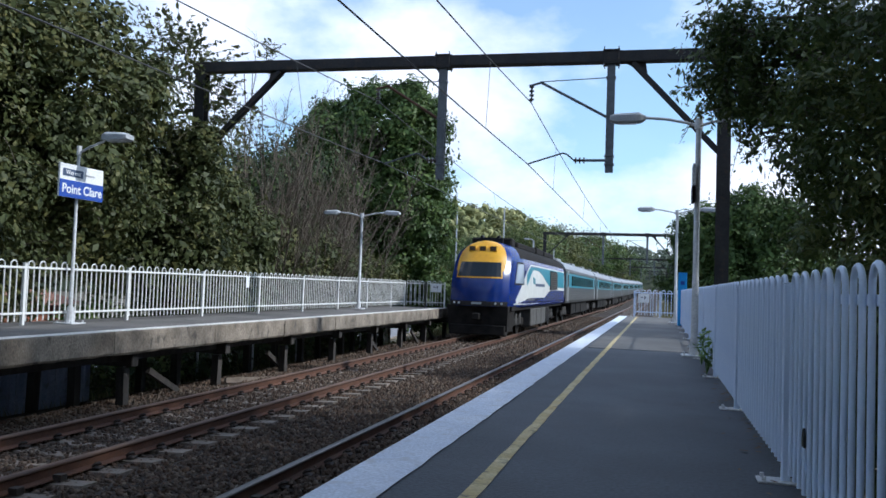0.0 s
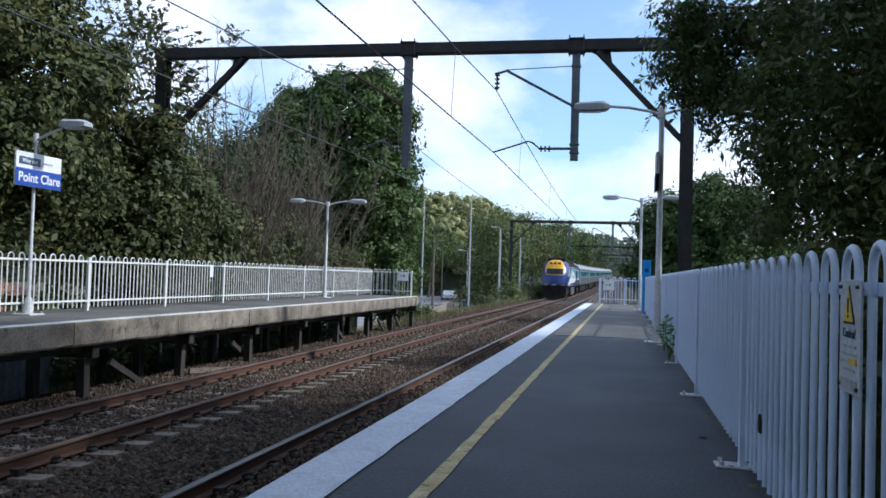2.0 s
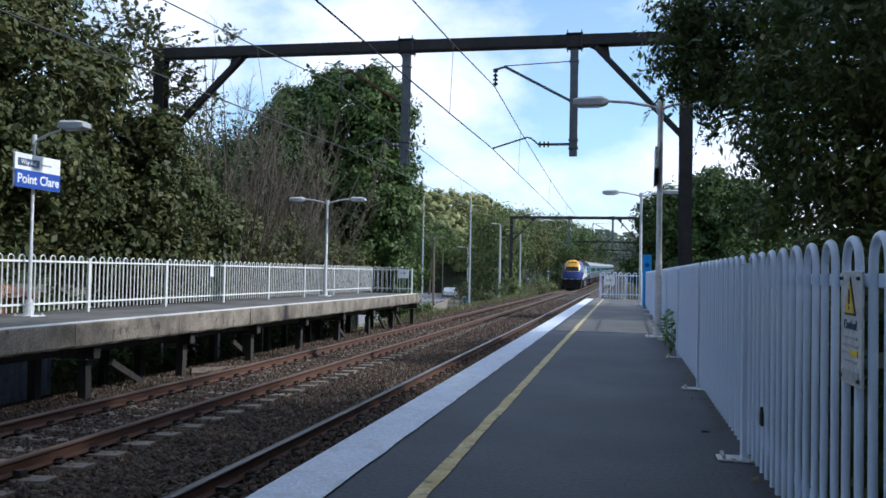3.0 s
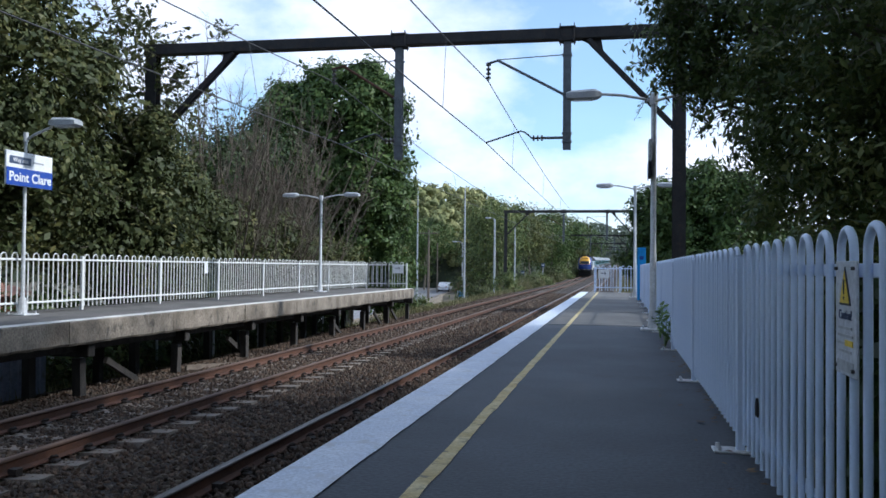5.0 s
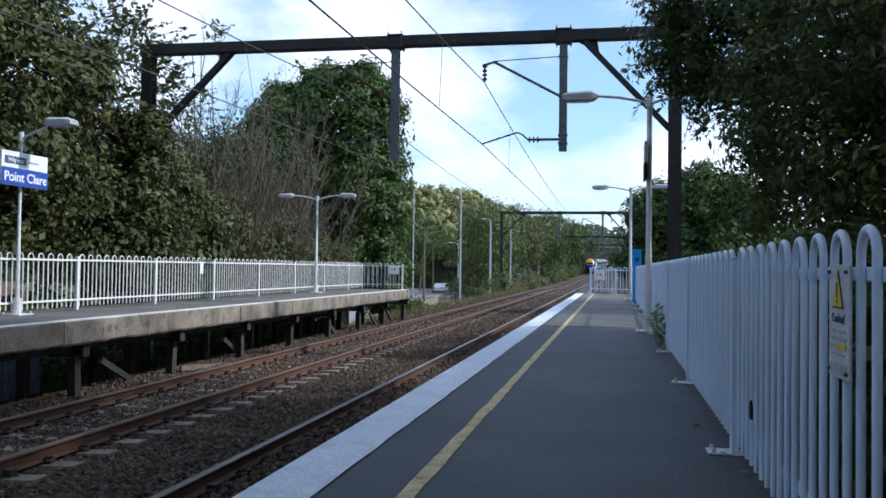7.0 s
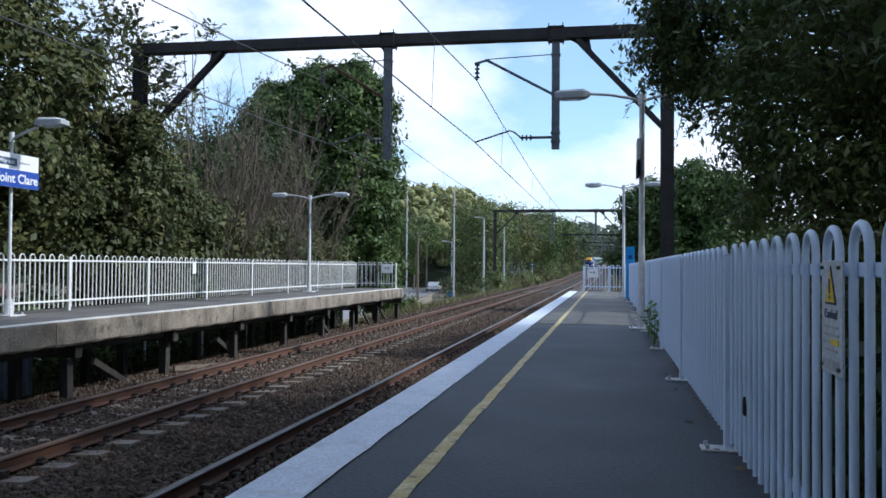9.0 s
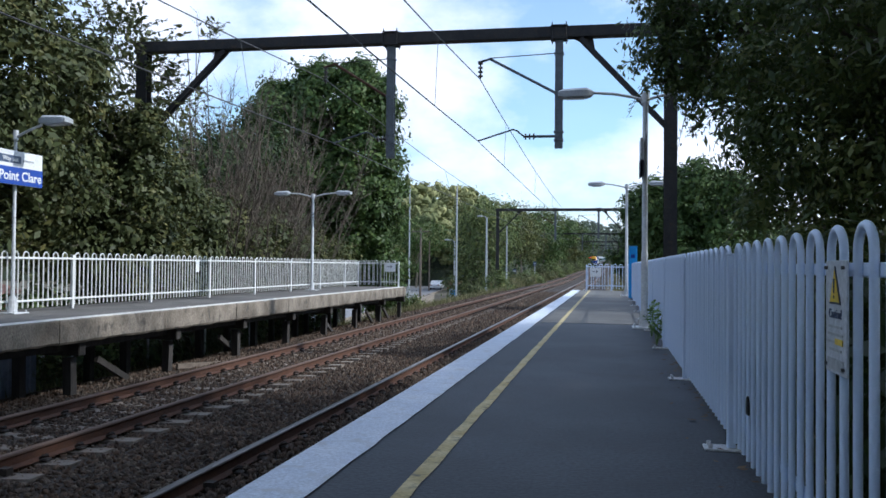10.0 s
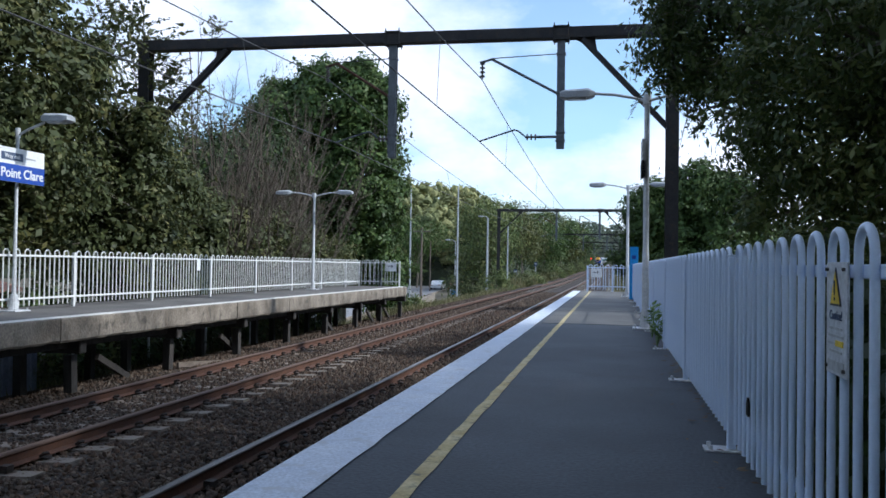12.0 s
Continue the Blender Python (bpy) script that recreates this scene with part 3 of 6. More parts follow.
def loop_mesh(r, n, arc, paint):
    """One hairpin: two upright bars joined by a half ring at the top."""
    pts = [(0, -0.068, 0.07), (0, -0.068, 1.012)]
    pts += [(0, -0.068 * math.cos(math.pi * i / arc), 1.012 + 0.068 * math.sin(math.pi * i / arc)) for i in range(1, arc)]
    pts += [(0, 0.068, 1.012), (0, 0.068, 0.07)]
    return Geo().tube(pts, r, n).mesh("hairpin_bar", [paint], True)


def fence_run(fence, bar, p, q, posts, loops, z, flat_foot, first_post=True, paint=WHITE_PAINT, half=0.03):
    """Panels of hairpin bars between posts along p to q (plan points)."""
    p, q = Vector((*p, z)), Vector((*q, z))
    d = (q - p) / posts
    L, turn = d.length, math.degrees(math.atan2(d.y, d.x)) - 90
    post = Geo().box(-half, half, -half, half, 0, 1.035, 0.006)
    post.box(-half - 0.004, half + 0.004, -half - 0.004, half + 0.004, 1.035, 1.045, 0.003)
    post_me = post.mesh("post", [paint])
    foot = Geo().box(-0.14, 0.05, -0.07, 0.07, 0.0, 0.012, 0.003)
    for bx, by in ((-0.11, -0.045), (-0.11, 0.045)):
        foot.tube([(bx, by, 0.012), (bx, by, 0.034)], 0.012, 6)
    foot_me = foot.mesh("foot_plate", [GALV])
    rail_me = Geo().box(0.010, 0.03, 0.03, L - 0.03, -0.019, 0.019, 0.004).mesh("fence_rail", [paint])
    for i in range(posts + 1):
        o = p + d * i
        if i or first_post:
            pst = part("post", post_me, paint, fence, at=pose(*o, 0, 0, turn))
            if flat_foot:
                part("foot_plate", foot_me, GALV, pst, "galvanised bolted foot plate")
        if i < posts:
            for h in (0.2, 0.965):
                part("fence_rail", rail_me, paint, fence, at=pose(o.x, o.y, z + h, 0, 0, turn))
            pitch = L / (loops + 0.45)
            for k in range(loops):
                c = o + d * ((0.54 + k) * pitch / L)
                part("hairpin_bar", bar, paint, fence, at=pose(c.x, c.y, z, 0, 0, turn))


def build_fences():
    near = thing("loop_top_fence", pose(0, 0, 0), "white-painted steel fence with hairpin loop-top bars", "fence", "platform fences")
    fence_run(near, loop_mesh(0.0125, 12, 10, SHADE_BLUE_PAINT), (0.63, 4.62 - 2.7785 * 3), (0.63, 4.62 + 2.7785 * 10), 13, 10, 0.0, True, paint=SHADE_BLUE_PAINT, half=0.022)
    fence_run(near, loop_mesh(0.0125, 6, 4, SHADE_BLUE_PAINT), (0.63, 34.0 - 1.6), (0.63, 34.0), 1, 5, 0.0, True, False, SHADE_BLUE_PAINT)
    far = thing("loop_top_fence", pose(0, 0, 0), "white-painted steel loop-top fence along the far platform", "fence", "platform fences")
    bar = loop_mesh(0.0125, 6, 5, WHITE_PAINT)
    fence_run(far, bar, (-10.25, 14.23 - 2.7785 * 3), (-10.25, 14.23 + 2.7785 * 6), 9, 10, LEFT_Z, False)
    fence_run(far, bar, (-10.25, 14.23 + 2.7785 * 6), (-10.25, 32.7), 1, 6, LEFT_Z, False, False)
    # the end fences across the platforms
    e1 = thing("end_fence", pose(0, 0, 0), "white steel barrier across the end of the platform", "fence", "end barriers")
    shade_blue_bar = loop_mesh(0.0125, 6, 5, SHADE_BLUE_PAINT)
    fence_run(e1, shade_blue_bar, (-0.98, 34.0), (0.02, 34.0), 1, 4, 0.0, True, paint=SHADE_BLUE_PAINT)
    fence_run(e1, shade_blue_bar, (0.02, 34.0), (0.6, 34.0), 1, 2, 0.0, False, False, SHADE_BLUE_PAINT)
    e2 = thing("end_fence", pose(0, 0, 0), "white steel barrier across the end of the far platform", "fence", "end barriers")
    fence_run(e2, bar, (-10.2, 32.75), (-9.35, 32.75), 1, 4, LEFT_Z, False, False)
    fence_run(e2, bar, (-9.35, 32.75), (-8.55, 32.75), 1, 3, LEFT_Z, False)
    for x, y, z in ((-0.62, 33.95, 0.72), (-8.9, 32.7, LEFT_Z + 0.78)):
        s = thing("warning_notice", pose(x, y, z), "small white notice plate with dark pictogram on the end barrier", "sign", "end notices")
        part("plate", Geo().box(-0.22, 0.22, -0.012, 0.0, -0.15, 0.2, 0.004), SIGN_WHITE, s)
        part("pictogram", Geo().plate([(0.02, -0.06), (0.09, 0.02), (0.03, 0.08)], 0, 0.004).plate([(-0.12, 0.0), (-0.02, 0.0), (-0.02, 0.03), (-0.12, 0.03)], 0, 0.004), INK, s, "dark pictogram", at=pose(0, -0.014, 0.04, 0, 0, -90))


# ---------------- the far platform ----------------
def build_far_platform():
    P = thing("far_platform", pose(0, 0, 0), "raised concrete platform on dark timber trestles", "platform", kind="structure")
    z, end, x_e = LEFT_Z, 33.0, -8.3
    part("platform_slab", Geo().box(-10.95, x_e - 0.2, -4, end, z - 0.16, z, 0.01), FAR_ASPHALT, P, "grey worn asphalt surface")
    rng = random.Random(9)
    y = -4.0
    while y < end - 0.1:
        y2 = min(end, y + 3.05)
        ring, n = [], 14
        g, dx = Geo(), rng.uniform(-0.008, 0.008)
        for i in range(n + 1):
            yy = y + 0.005 + (y2 - y - 0.01) * i / n
            a, b, c = rng.uniform(-0.012, 0.004), rng.uniform(-0.012, 0.008), rng.uniform(-0.006, 0.002)
            ring = [(x_e - 0.26, z - 0.38), (x_e + dx - 0.03, z - 0.38 + b), (x_e + dx + a, z - 0.345 + b * 0.6), (x_e + dx + a * 0.5, z - 0.2), (x_e + dx + c, z - 0.02), (x_e + dx - 0.018, z + 0.002), (x_e - 0.26, z + 0.002)]
            g.v += [(p, yy, q) for p, q in ring]
        for i in range(n):
            g.f += [(i * 7 + k, i * 7 + (k + 1) % 7, i * 7 + 7 + (k + 1) % 7, i * 7 + 7 + k) for k in range(7)]
        g.f += [tuple(range(7)), tuple(n * 7 + k for k in range(7))]
        g.m = [0] * len(g.f)
        part("edge_beam", g, CONCRETE, P, "stained concrete edge beam")
        y = y2
    part("edge_line", Geo().box(x_e - 0.27, x_e - 0.016, -4, end, z, z + 0.006), PALE_LINE, P, "faded pale edge line")
    part("end_wall", Geo().box(-10.9, x_e - 0.27, end - 0.2, end, z - 0.4, z - 0.165), CONCRETE, P)
    for i in range(12):
        y = -0.22 + 3.05 * i
        part("cross_beam", Geo().box(-10.8, x_e - 0.12, y - 0.09, y + 0.09, z - 0.62, z - 0.405, 0.015), TIMBER, P, "dark timber cross beam")
        for x in (x_e - 0.36, x_e - 1.3, -10.4):
            t = rng.uniform(-0.03, 0.03)
            part("trestle_post", Geo().beam((x, y, z - 0.65), (x + t, y + t, -2.35), 0.15, 0.15), TIMBER, P, "blackened timber post")
    for y in (8.3, 12.9, 17.5, 24.4, 29.0, 31.3):
        part("brace", Geo().beam((x_e - 0.5, y, -0.72), (x_e - 0.6, y + 1.9, -1.6), 0.07, 0.11), TIMBER, P, "diagonal brace")
    part("bearer", Geo().box(x_e - 0.55, x_e - 0.33, -4, end - 0.4, z - 0.53, z - 0.405, 0.01), TIMBER, P, "long timber bearer")
    solid("loose_board", Geo().beam((-8.55, 15.2, -1.12), (-8.35, 17.6, -1.30), 0.05, 0.10), TIMBER_PALE, "weathered timber board leaning against a trestle post", "board")
    return P


build_ground()
build_track_bed()
build_near_platform()
build_far_platform()
build_tracks()
build_ballast()
build_fences()


# ---------------- overhead line ----------------
def insulator(g, a, b, r, n=4):
    a, b = Vector(a), Vector(b)
    g.tube([a, b], r * 0.4, 6)
    for i in range(n):
        c, d = a.lerp(b, (i + 0.25) / n), a.lerp(b, (i + 0.6) / n)
        g.tube([c, d], r, 8)
    return g


def h_post(g, x, y, z0, z1, w, t=0.02):
    """An upright of H section."""
    h, e = w / 2, t / 2
    ring = [(-h, -h), (h, -h), (h, t - h), (e, t - h), (e, h - t), (h, h - t), (h, h), (-h, h), (-h, h - t), (-e, h - t), (-e, t - h), (-h, t - h)]
    vs = [(x + a, y + b, z) for z in (z0, z1) for a, b in ring]
    return g.add(vs, [tuple(range(12))[::-1], tuple(range(12, 24))] + [(k, (k + 1) % 12, 12 + (k + 1) % 12, 12 + k) for k in range(12)])


def build_gantry(y, left, right, drops):
    """A portal over both tracks, a little askew: columns, beam, knee braces, drop posts with cantilevers."""
    bx, bz = bend(y)
    G = thing("overhead_gantry", pose(bx - 0.003, y + 0.182, bz - (0.0 if y < 30 else 0.09), 0, 0, 1.9), "dark steel overhead-wire gantry spanning both railway tracks", "gantry", "overhead gantries")
    w = 0.14
    top, low = 6.80, 6.53
    beam = Geo().box(left - 0.2, right + 0.2, -w, w, top - 0.025, top, 0.004).box(left - 0.2, right + 0.2, -w, w, low, low + 0.025, 0.004)
    beam.box(left - 0.2, right + 0.2, -w - 0.004, -w + 0.02, low + 0.026, top - 0.026).box(left - 0.2, right + 0.2, w - 0.02, w, low + 0.026, top - 0.026)
    part("beam", beam, DARK_STEEL, G)
    for x in (left, right):
        part("column", h_post(Geo(), x, 0, -3.2, low - 0.005, 0.29, 0.025), DARK_STEEL, G)
    for x, s, reach in ((left, 1, 2.3), (right, -1, 2.13)):
        part("gusset_plate", Geo().add([(x + s * (reach - 0.3), -0.012, low - 0.004), (x + s * (reach + 0.2), -0.012, low - 0.004), (x + s * (reach - 0.35), -0.012, low - 0.3), (x + s * (reach - 0.3), 0.012, low - 0.004), (x + s * (reach + 0.2), 0.012, low - 0.004), (x + s * (reach - 0.35), 0.012, low - 0.3)], [(0, 1, 2), (5, 4, 3), (0, 3, 4, 1), (1, 4, 5, 2), (2, 5, 3, 0)]), DARK_STEEL, G)
        for dy in (-0.1, 0.1):
            part("knee_brace", Geo().beam((x + s * reach, dy, low - 0.02), (x + s * 0.12, dy, 4.35), 0.05, 0.10), DARK_STEEL, G)
    for dx, foot, reach, steady in drops:
        D = part("drop_post", h_post(Geo(), dx, 0, foot, low - 0.004, 0.19, 0.022), BLUE_STEEL, G, "weathered steel drop post")
        part("clamp", Geo().box(dx - 0.2, dx + 0.2, -w - 0.035, w + 0.035, top + 0.002, top + 0.03).box(dx - 0.2, dx + 0.2, -w - 0.035, w + 0.035, low - 0.04, low - 0.004)
             .tube([(dx - 0.17, -w - 0.02, low - 0.09), (dx - 0.17, -w - 0.02, top + 0.1)], 0.014, 6).tube([(dx + 0.17, -w - 0.02, low - 0.09), (dx + 0.17, -w - 0.02, top + 0.1)], 0.014, 6)
             .tube([(dx - 0.17, w + 0.02, low - 0.09), (dx - 0.17, w + 0.02, top + 0.1)], 0.014, 6).tube([(dx + 0.17, w + 0.02, low - 0.09), (dx + 0.17, w + 0.02, top + 0.1)], 0.014, 6), DARK_STEEL, D, "bolted clamp")
        for cz in (4.02, 4.22, 5.18, 6.14):
            part("collar", Geo().box(dx - 0.115, dx + 0.115, -0.115, 0.115, cz, cz + 0.035), BLUE_STEEL, D)
        for k in range(5):
            part("bolt", Geo().tube([(dx + 0.08, -0.12, 4.5 + 0.32 * k), (dx + 0.08, -0.09, 4.5 + 0.32 * k)], 0.016, 6), BLUE_STEEL, D)
        tip = dx - reach
        part("cantilever_arm", Geo().tube([(dx - 0.1, 0, 5.21), (tip + 0.24, 0, 6.08), (tip - 0.06, 0, 6.0)], 0.034, 8), RUST_RAIL if dx < -4 else BLUE_STEEL, G, "sloping cantilever tube", True)
        part("top_tie", Geo().tube([(dx - 0.08, 0, 6.17), (tip + 0.2, 0, 6.1)], 0.012, 6), DARK_STEEL, G)
        part("suspension_insulator", insulator(Geo(), (tip, 0, 6.02), (tip, 0, 5.6), 0.062, 4), PORCELAIN, G, "brown ribbed insulator", True)
        e = dx - steady
        reg = part("registration_bracket", Geo().tube([(dx - 0.05, 0, 4.14), (e + 1.4, 0, 4.14)], 0.034, 8), BLUE_STEEL, G, "", True)
        part("insulator", insulator(Geo(), (e + 1.42, 0, 4.14), (e + 1.12, 0, 4.14), 0.075, 3), PORCELAIN, reg, "ribbed insulator", True)
        part("registration_arm", Geo().tube([(e + 1.14, 0, 4.14), (e + 0.96, 0, 4.29), (e + 0.86, 0, 4.32), (e, 0, 4.05)], 0.022, 6), BLUE_STEEL, G, "bent steady arm", True)
    return G


GANTRIES = [-40, 20, 82, 151, 224, 294, 364]
for gy in GANTRIES[1:]:
    build_gantry(gy, -12.22 if gy == 20 else -11.2, 1.37, ((-1.27, 3.85, 1.93, 1.98), (-5.47, 3.65, 1.71, 1.49)))


def build_wires():
    for xc, xk, zs in ((-3.2, -3.25, 5.57), (-7.18, -6.94, 5.68)):
        W = thing("overhead_wires", pose(0, 0, 0), "thin dark catenary and contact wires above a railway track", "wires", "overhead wires")
        cat, con = [], []
        for a, b in zip(GANTRIES, GANTRIES[1:]):
            for i in range(13):
                u = i / 12
                y = a + (b - a) * u
                bx, bz = bend(y)
                zc = zs - (1.05 if a < 0 else 0.73) * 4 * u * (1 - u) + bz
                zk = 4.05 - (0.34 if a < 0 else 0.05) * 4 * u * (1 - u) + bz
                cat.append((xc + bx, y, zc))
                con.append((xk + bx, y, zk))
                if i % 2 and -3 < y < 200:
                    part("dropper", Geo().tube([(xc + bx, y, zc), (xk + bx, y, zk)], 0.005, 4), COPPER, W)
        part("catenary_wire", Geo().tube(cat, 0.012, 5), COPPER, W, "upper carrying wire")
        part("contact_wire", Geo().tube(con, 0.012, 5), COPPER, W, "lower contact wire")


build_wires()


# ---------------- lamps, signs and posts on the platforms ----------------
def lamp_head(x, z, s):
    """A lantern reaching from x outwards in direction s."""
    vs, fs = [], []
    for u, w, h0, h1 in ((0.0, 0.045, -0.035, 0.03), (0.05, 0.1, -0.06, 0.05), (0.1, 0.13, -0.07, 0.075), (0.48, 0.135, -0.075, 0.06), (0.56, 0.12, -0.05, 0.03)):
        vs += [(x + s * u, -w, z + h0), (x + s * u, w, z + h0), (x + s * u, w * 0.95, z + h1 * 0.4), (x + s * u, w * 0.55, z + h1), (x + s * u, -w * 0.55, z + h1), (x + s * u, -w * 0.95, z + h1 * 0.4)]
    for i in range(4):
        fs += [(i * 6 + k, i * 6 + (k + 1) % 6, i * 6 + 6 + (k + 1) % 6, i * 6 + 6 + k) for k in range(6)]
    fs += [tuple(range(6)), tuple(range(24, 30))]
    return Geo().add(vs, fs)


def build_lamp(x, y, z, h, arms, label, thin=1.0, lift=0.06):
    L = thing("platform_lamp", pose(x, y, z), label, "lamp post", "platform lamps")
    part("pole", Geo().tube([(0, 0, 0.02), (0, 0, 1.2), (0, 0, 1.21), (0, 0, h)], 0.055 * thin, 12, r2=0.042 * thin), GALV, L, "", True)
    part("base_plate", Geo().box(-0.19, 0.19, -0.19, 0.19, 0, 0.025, 0.005).tube([(0, 0, 0.02), (0, 0, 0.3)], 0.085, 12, r2=0.058), GALV, L, "flared base on a bolted plate")
    for bx, by in ((-0.15, -0.15), (0.15, -0.15), (-0.15, 0.15), (0.15, 0.15)):
        part("bolt", Geo().tube([(bx, by, 0.02), (bx, by, 0.06)], 0.014, 6), GALV, L)
    part("collar", Geo().tube([(0, 0, h - 0.12), (0, 0, h + 0.02), (0, 0, h + 0.05)], 0.068 * thin, 10), GALV, L, "", True)
    for s, reach in arms:
        pts = [(s * 0.04, 0, h - 0.06), (s * 0.2, 0, h - 0.03 + lift * 0.3), (s * 0.5, 0, h + lift * 0.8), (s * reach, 0, h + lift * 1.3)]
        arm = part("arm", Geo().tube(pts, 0.024, 8), GALV, L, "", True)
        head = part("lantern", lamp_head(s * (reach - 0.03), h + lift * 1.3, s), GREY_PAINT, L, "grey lantern head", True)
        part("lens", Geo().box(min(s * (reach + 0.1), s * (reach + 0.42)), max(s * (reach + 0.1), s * (reach + 0.42)), -0.085, 0.085, h + lift * 1.3 - 0.095, h + lift * 1.3 - 0.06, 0.02), LENS, head, "pale clear lens")
    return L


build_lamp(0.52, 13.46, 0, 3.7, ((-1, 0.85), (1, 0.85)), "galvanised double-armed lamp post beside the white fence")
build_lamp(0.50, 28.3, 0, 3.7, ((-1, 0.75), (1, 0.75)), "galvanised double-armed lamp post behind a blue pillar")
build_lamp(-10.1, 26.9, LEFT_Z, 3.28, ((-1, 0.85), (1, 0.85)), "galvanised double-armed lamp post on the far platform")


def build_station_sign():
    x, y = -10.1, 12.42
    build_lamp(x, y, LEFT_Z, 3.12, ((1, 0.5),), "galvanised lamp post carrying the station name board", thin=0.65, lift=0.16)
    N = thing("station_name_sign", pose(x + 0.11, y - 0.04, LEFT_Z, 0, 0, 90), "white and blue station name board on a lamp post", "sign")
    part("board", Geo().box(-0.565, 0.565, -0.02, 0.02, 2.21, 2.79, 0.006), SIGN_WHITE, N)
    part("name_panel", Geo().box(-0.564, 0.564, -0.026, -0.0205, 2.211, 2.51, 0.001), SIGN_BLUE, N, "blue name panel")
    words("name_lettering", "Point", 0.225, SIGN_WHITE, N, pose(-0.275, -0.029, 2.355, 90, 0, 0), bold=0.004)
    words("name_lettering", "Clare", 0.225, SIGN_WHITE, N, pose(0.28, -0.029, 2.355, 90, 0, 0), bold=0.004)
    part("way_out_panel", Geo().box(-0.5, 0.02, -0.025, -0.0205, 2.575, 2.705, 0.02), PANEL_SLATE, N, "dark rounded direction panel")
    words("direction_lettering", "Way out", 0.105, SIGN_WHITE, N, pose(-0.24, -0.028, 2.64, 90, 0, 0), bold=0.001)
    part("small_print", Geo().box(0.07, 0.33, -0.0245, -0.0205, 2.625, 2.655), GREY_PAINT, N, "small grey line of print")
    for h in (2.3, 2.65):
        part("bracket", Geo().box(-0.03, 0.03, 0.02, 0.1, h, h + 0.04), GALV, N)


def build_caution_sign():
    S = thing("caution_sign", pose(0.607, 2.42, 0.835), "white caution plate with yellow triangle bolted to the fence", "sign")
    # the plate faces the platform: its breadth runs along the fence
    part("plate", Geo().box(-0.006, 0.0, -0.105, 0.105, -0.155, 0.155, 0.002), SHADED_WHITE, S)
    part("triangle", Geo().plate([(-0.055, 0.035), (0.055, 0.035), (0.0, 0.14)], -0.009, -0.0065), INK, S, "black-edged triangle")
    part("triangle_panel", Geo().plate([(-0.046, 0.041), (0.046, 0.041), (0.0, 0.128)], -0.0105, -0.0092), SIGN_YELLOW, S, "yellow triangle")
    part("exclamation_mark", Geo().plate([(-0.005, 0.065), (0.005, 0.065), (0.007, 0.105), (-0.007, 0.105)], -0.012, -0.0107).plate([(-0.005, 0.05), (0.005, 0.05), (0.005, 0.059), (-0.005, 0.059)], -0.012, -0.0107), INK, S)
    words("heading", "Caution!", 0.037, PANEL_SLATE, S, pose(-0.0075, 0, 0.008, 90, 0, -90), 0.001)
    for i, w in enumerate((0.13, 0.15, 0.15, 0.12)):
        part("line_of_print", Geo().box(-0.0085, -0.0065, -w / 2, w / 2, -0.03 - 0.021 * i, -0.023 - 0.021 * i), GREY_PAINT, S, "line of small print")
    part("highlight_bar", Geo().box(-0.0088, -0.0065, -0.075, 0.0, -0.074, -0.058), SIGN_YELLOW, S, "yellow print bar")
    part("small_panel", Geo().box(-0.0085, -0.0065, -0.08, 0.08, -0.145, -0.115), GREY_PAINT, S, "pale grey print bar")
    for a in (-0.085, 0.085):
        for b in (-0.135, 0.135):
            part("bolt", Geo().tube([(-0.014, a, b), (-0.004, a, b)], 0.005, 8), GREY_BOX, S)


def build_help_point():
    H = thing("help_point_pillar", pose(0.66, 26.2, 0), "bright blue steel help-point pillar beside the fence", "pillar")
    part("body", Geo().box(-0.13, 0.13, -0.09, 0.09, 0, 1.6, 0.02), POST_BLUE, H)
    part("cap", Geo().box(-0.135, 0.135, -0.095, 0.095, 1.6, 1.625, 0.008), POST_BLUE, H)
    part("call_panel", Geo().box(-0.06, 0.06, -0.098, -0.089, 1.25, 1.36, 0.004), SIGN_BLUE, H, "dark call button panel")
    B = thing("blade_sign", pose(0.468, 13.46, 0), "narrow dark blade sign seen edge-on, strapped to the lamp post", "sign")
    part("panel", Geo().box(-0.03, 0.02, -0.25, 0.25, 2.42, 3.0, 0.006), GALV, B)
    part("lower_panel", Geo().box(-0.035, 0.025, -0.25, 0.25, 2.42, 2.66, 0.006), INK, B, "dark lower half")
    for h in (2.5, 2.88):
        part("strap", Geo().box(0.021, 0.09, -0.02, 0.02, h, h + 0.03), GALV, B)


build_station_sign()
build_caution_sign()
build_help_point()
solid("fence_tag", Geo().box(-0.006, 0.006, -0.024, 0.024, -0.03, 0.03, 0.004).plate([(-0.024, 0.028), (0.0, 0.055), (0.024, 0.028)], -0.005, 0.005), BLACK, "small dark rubber tag caught between fence bars", "tag", at=pose(0.61, 3.95, 0.33))
solid("paper_notice", Geo().box(-0.004, 0.004, -0.09, 0.09, -0.14, 0.14), SIGN_WHITE, "small white paper notice tied to the far fence", "notice", at=pose(-10.22, 19.1, LEFT_Z + 0.82))


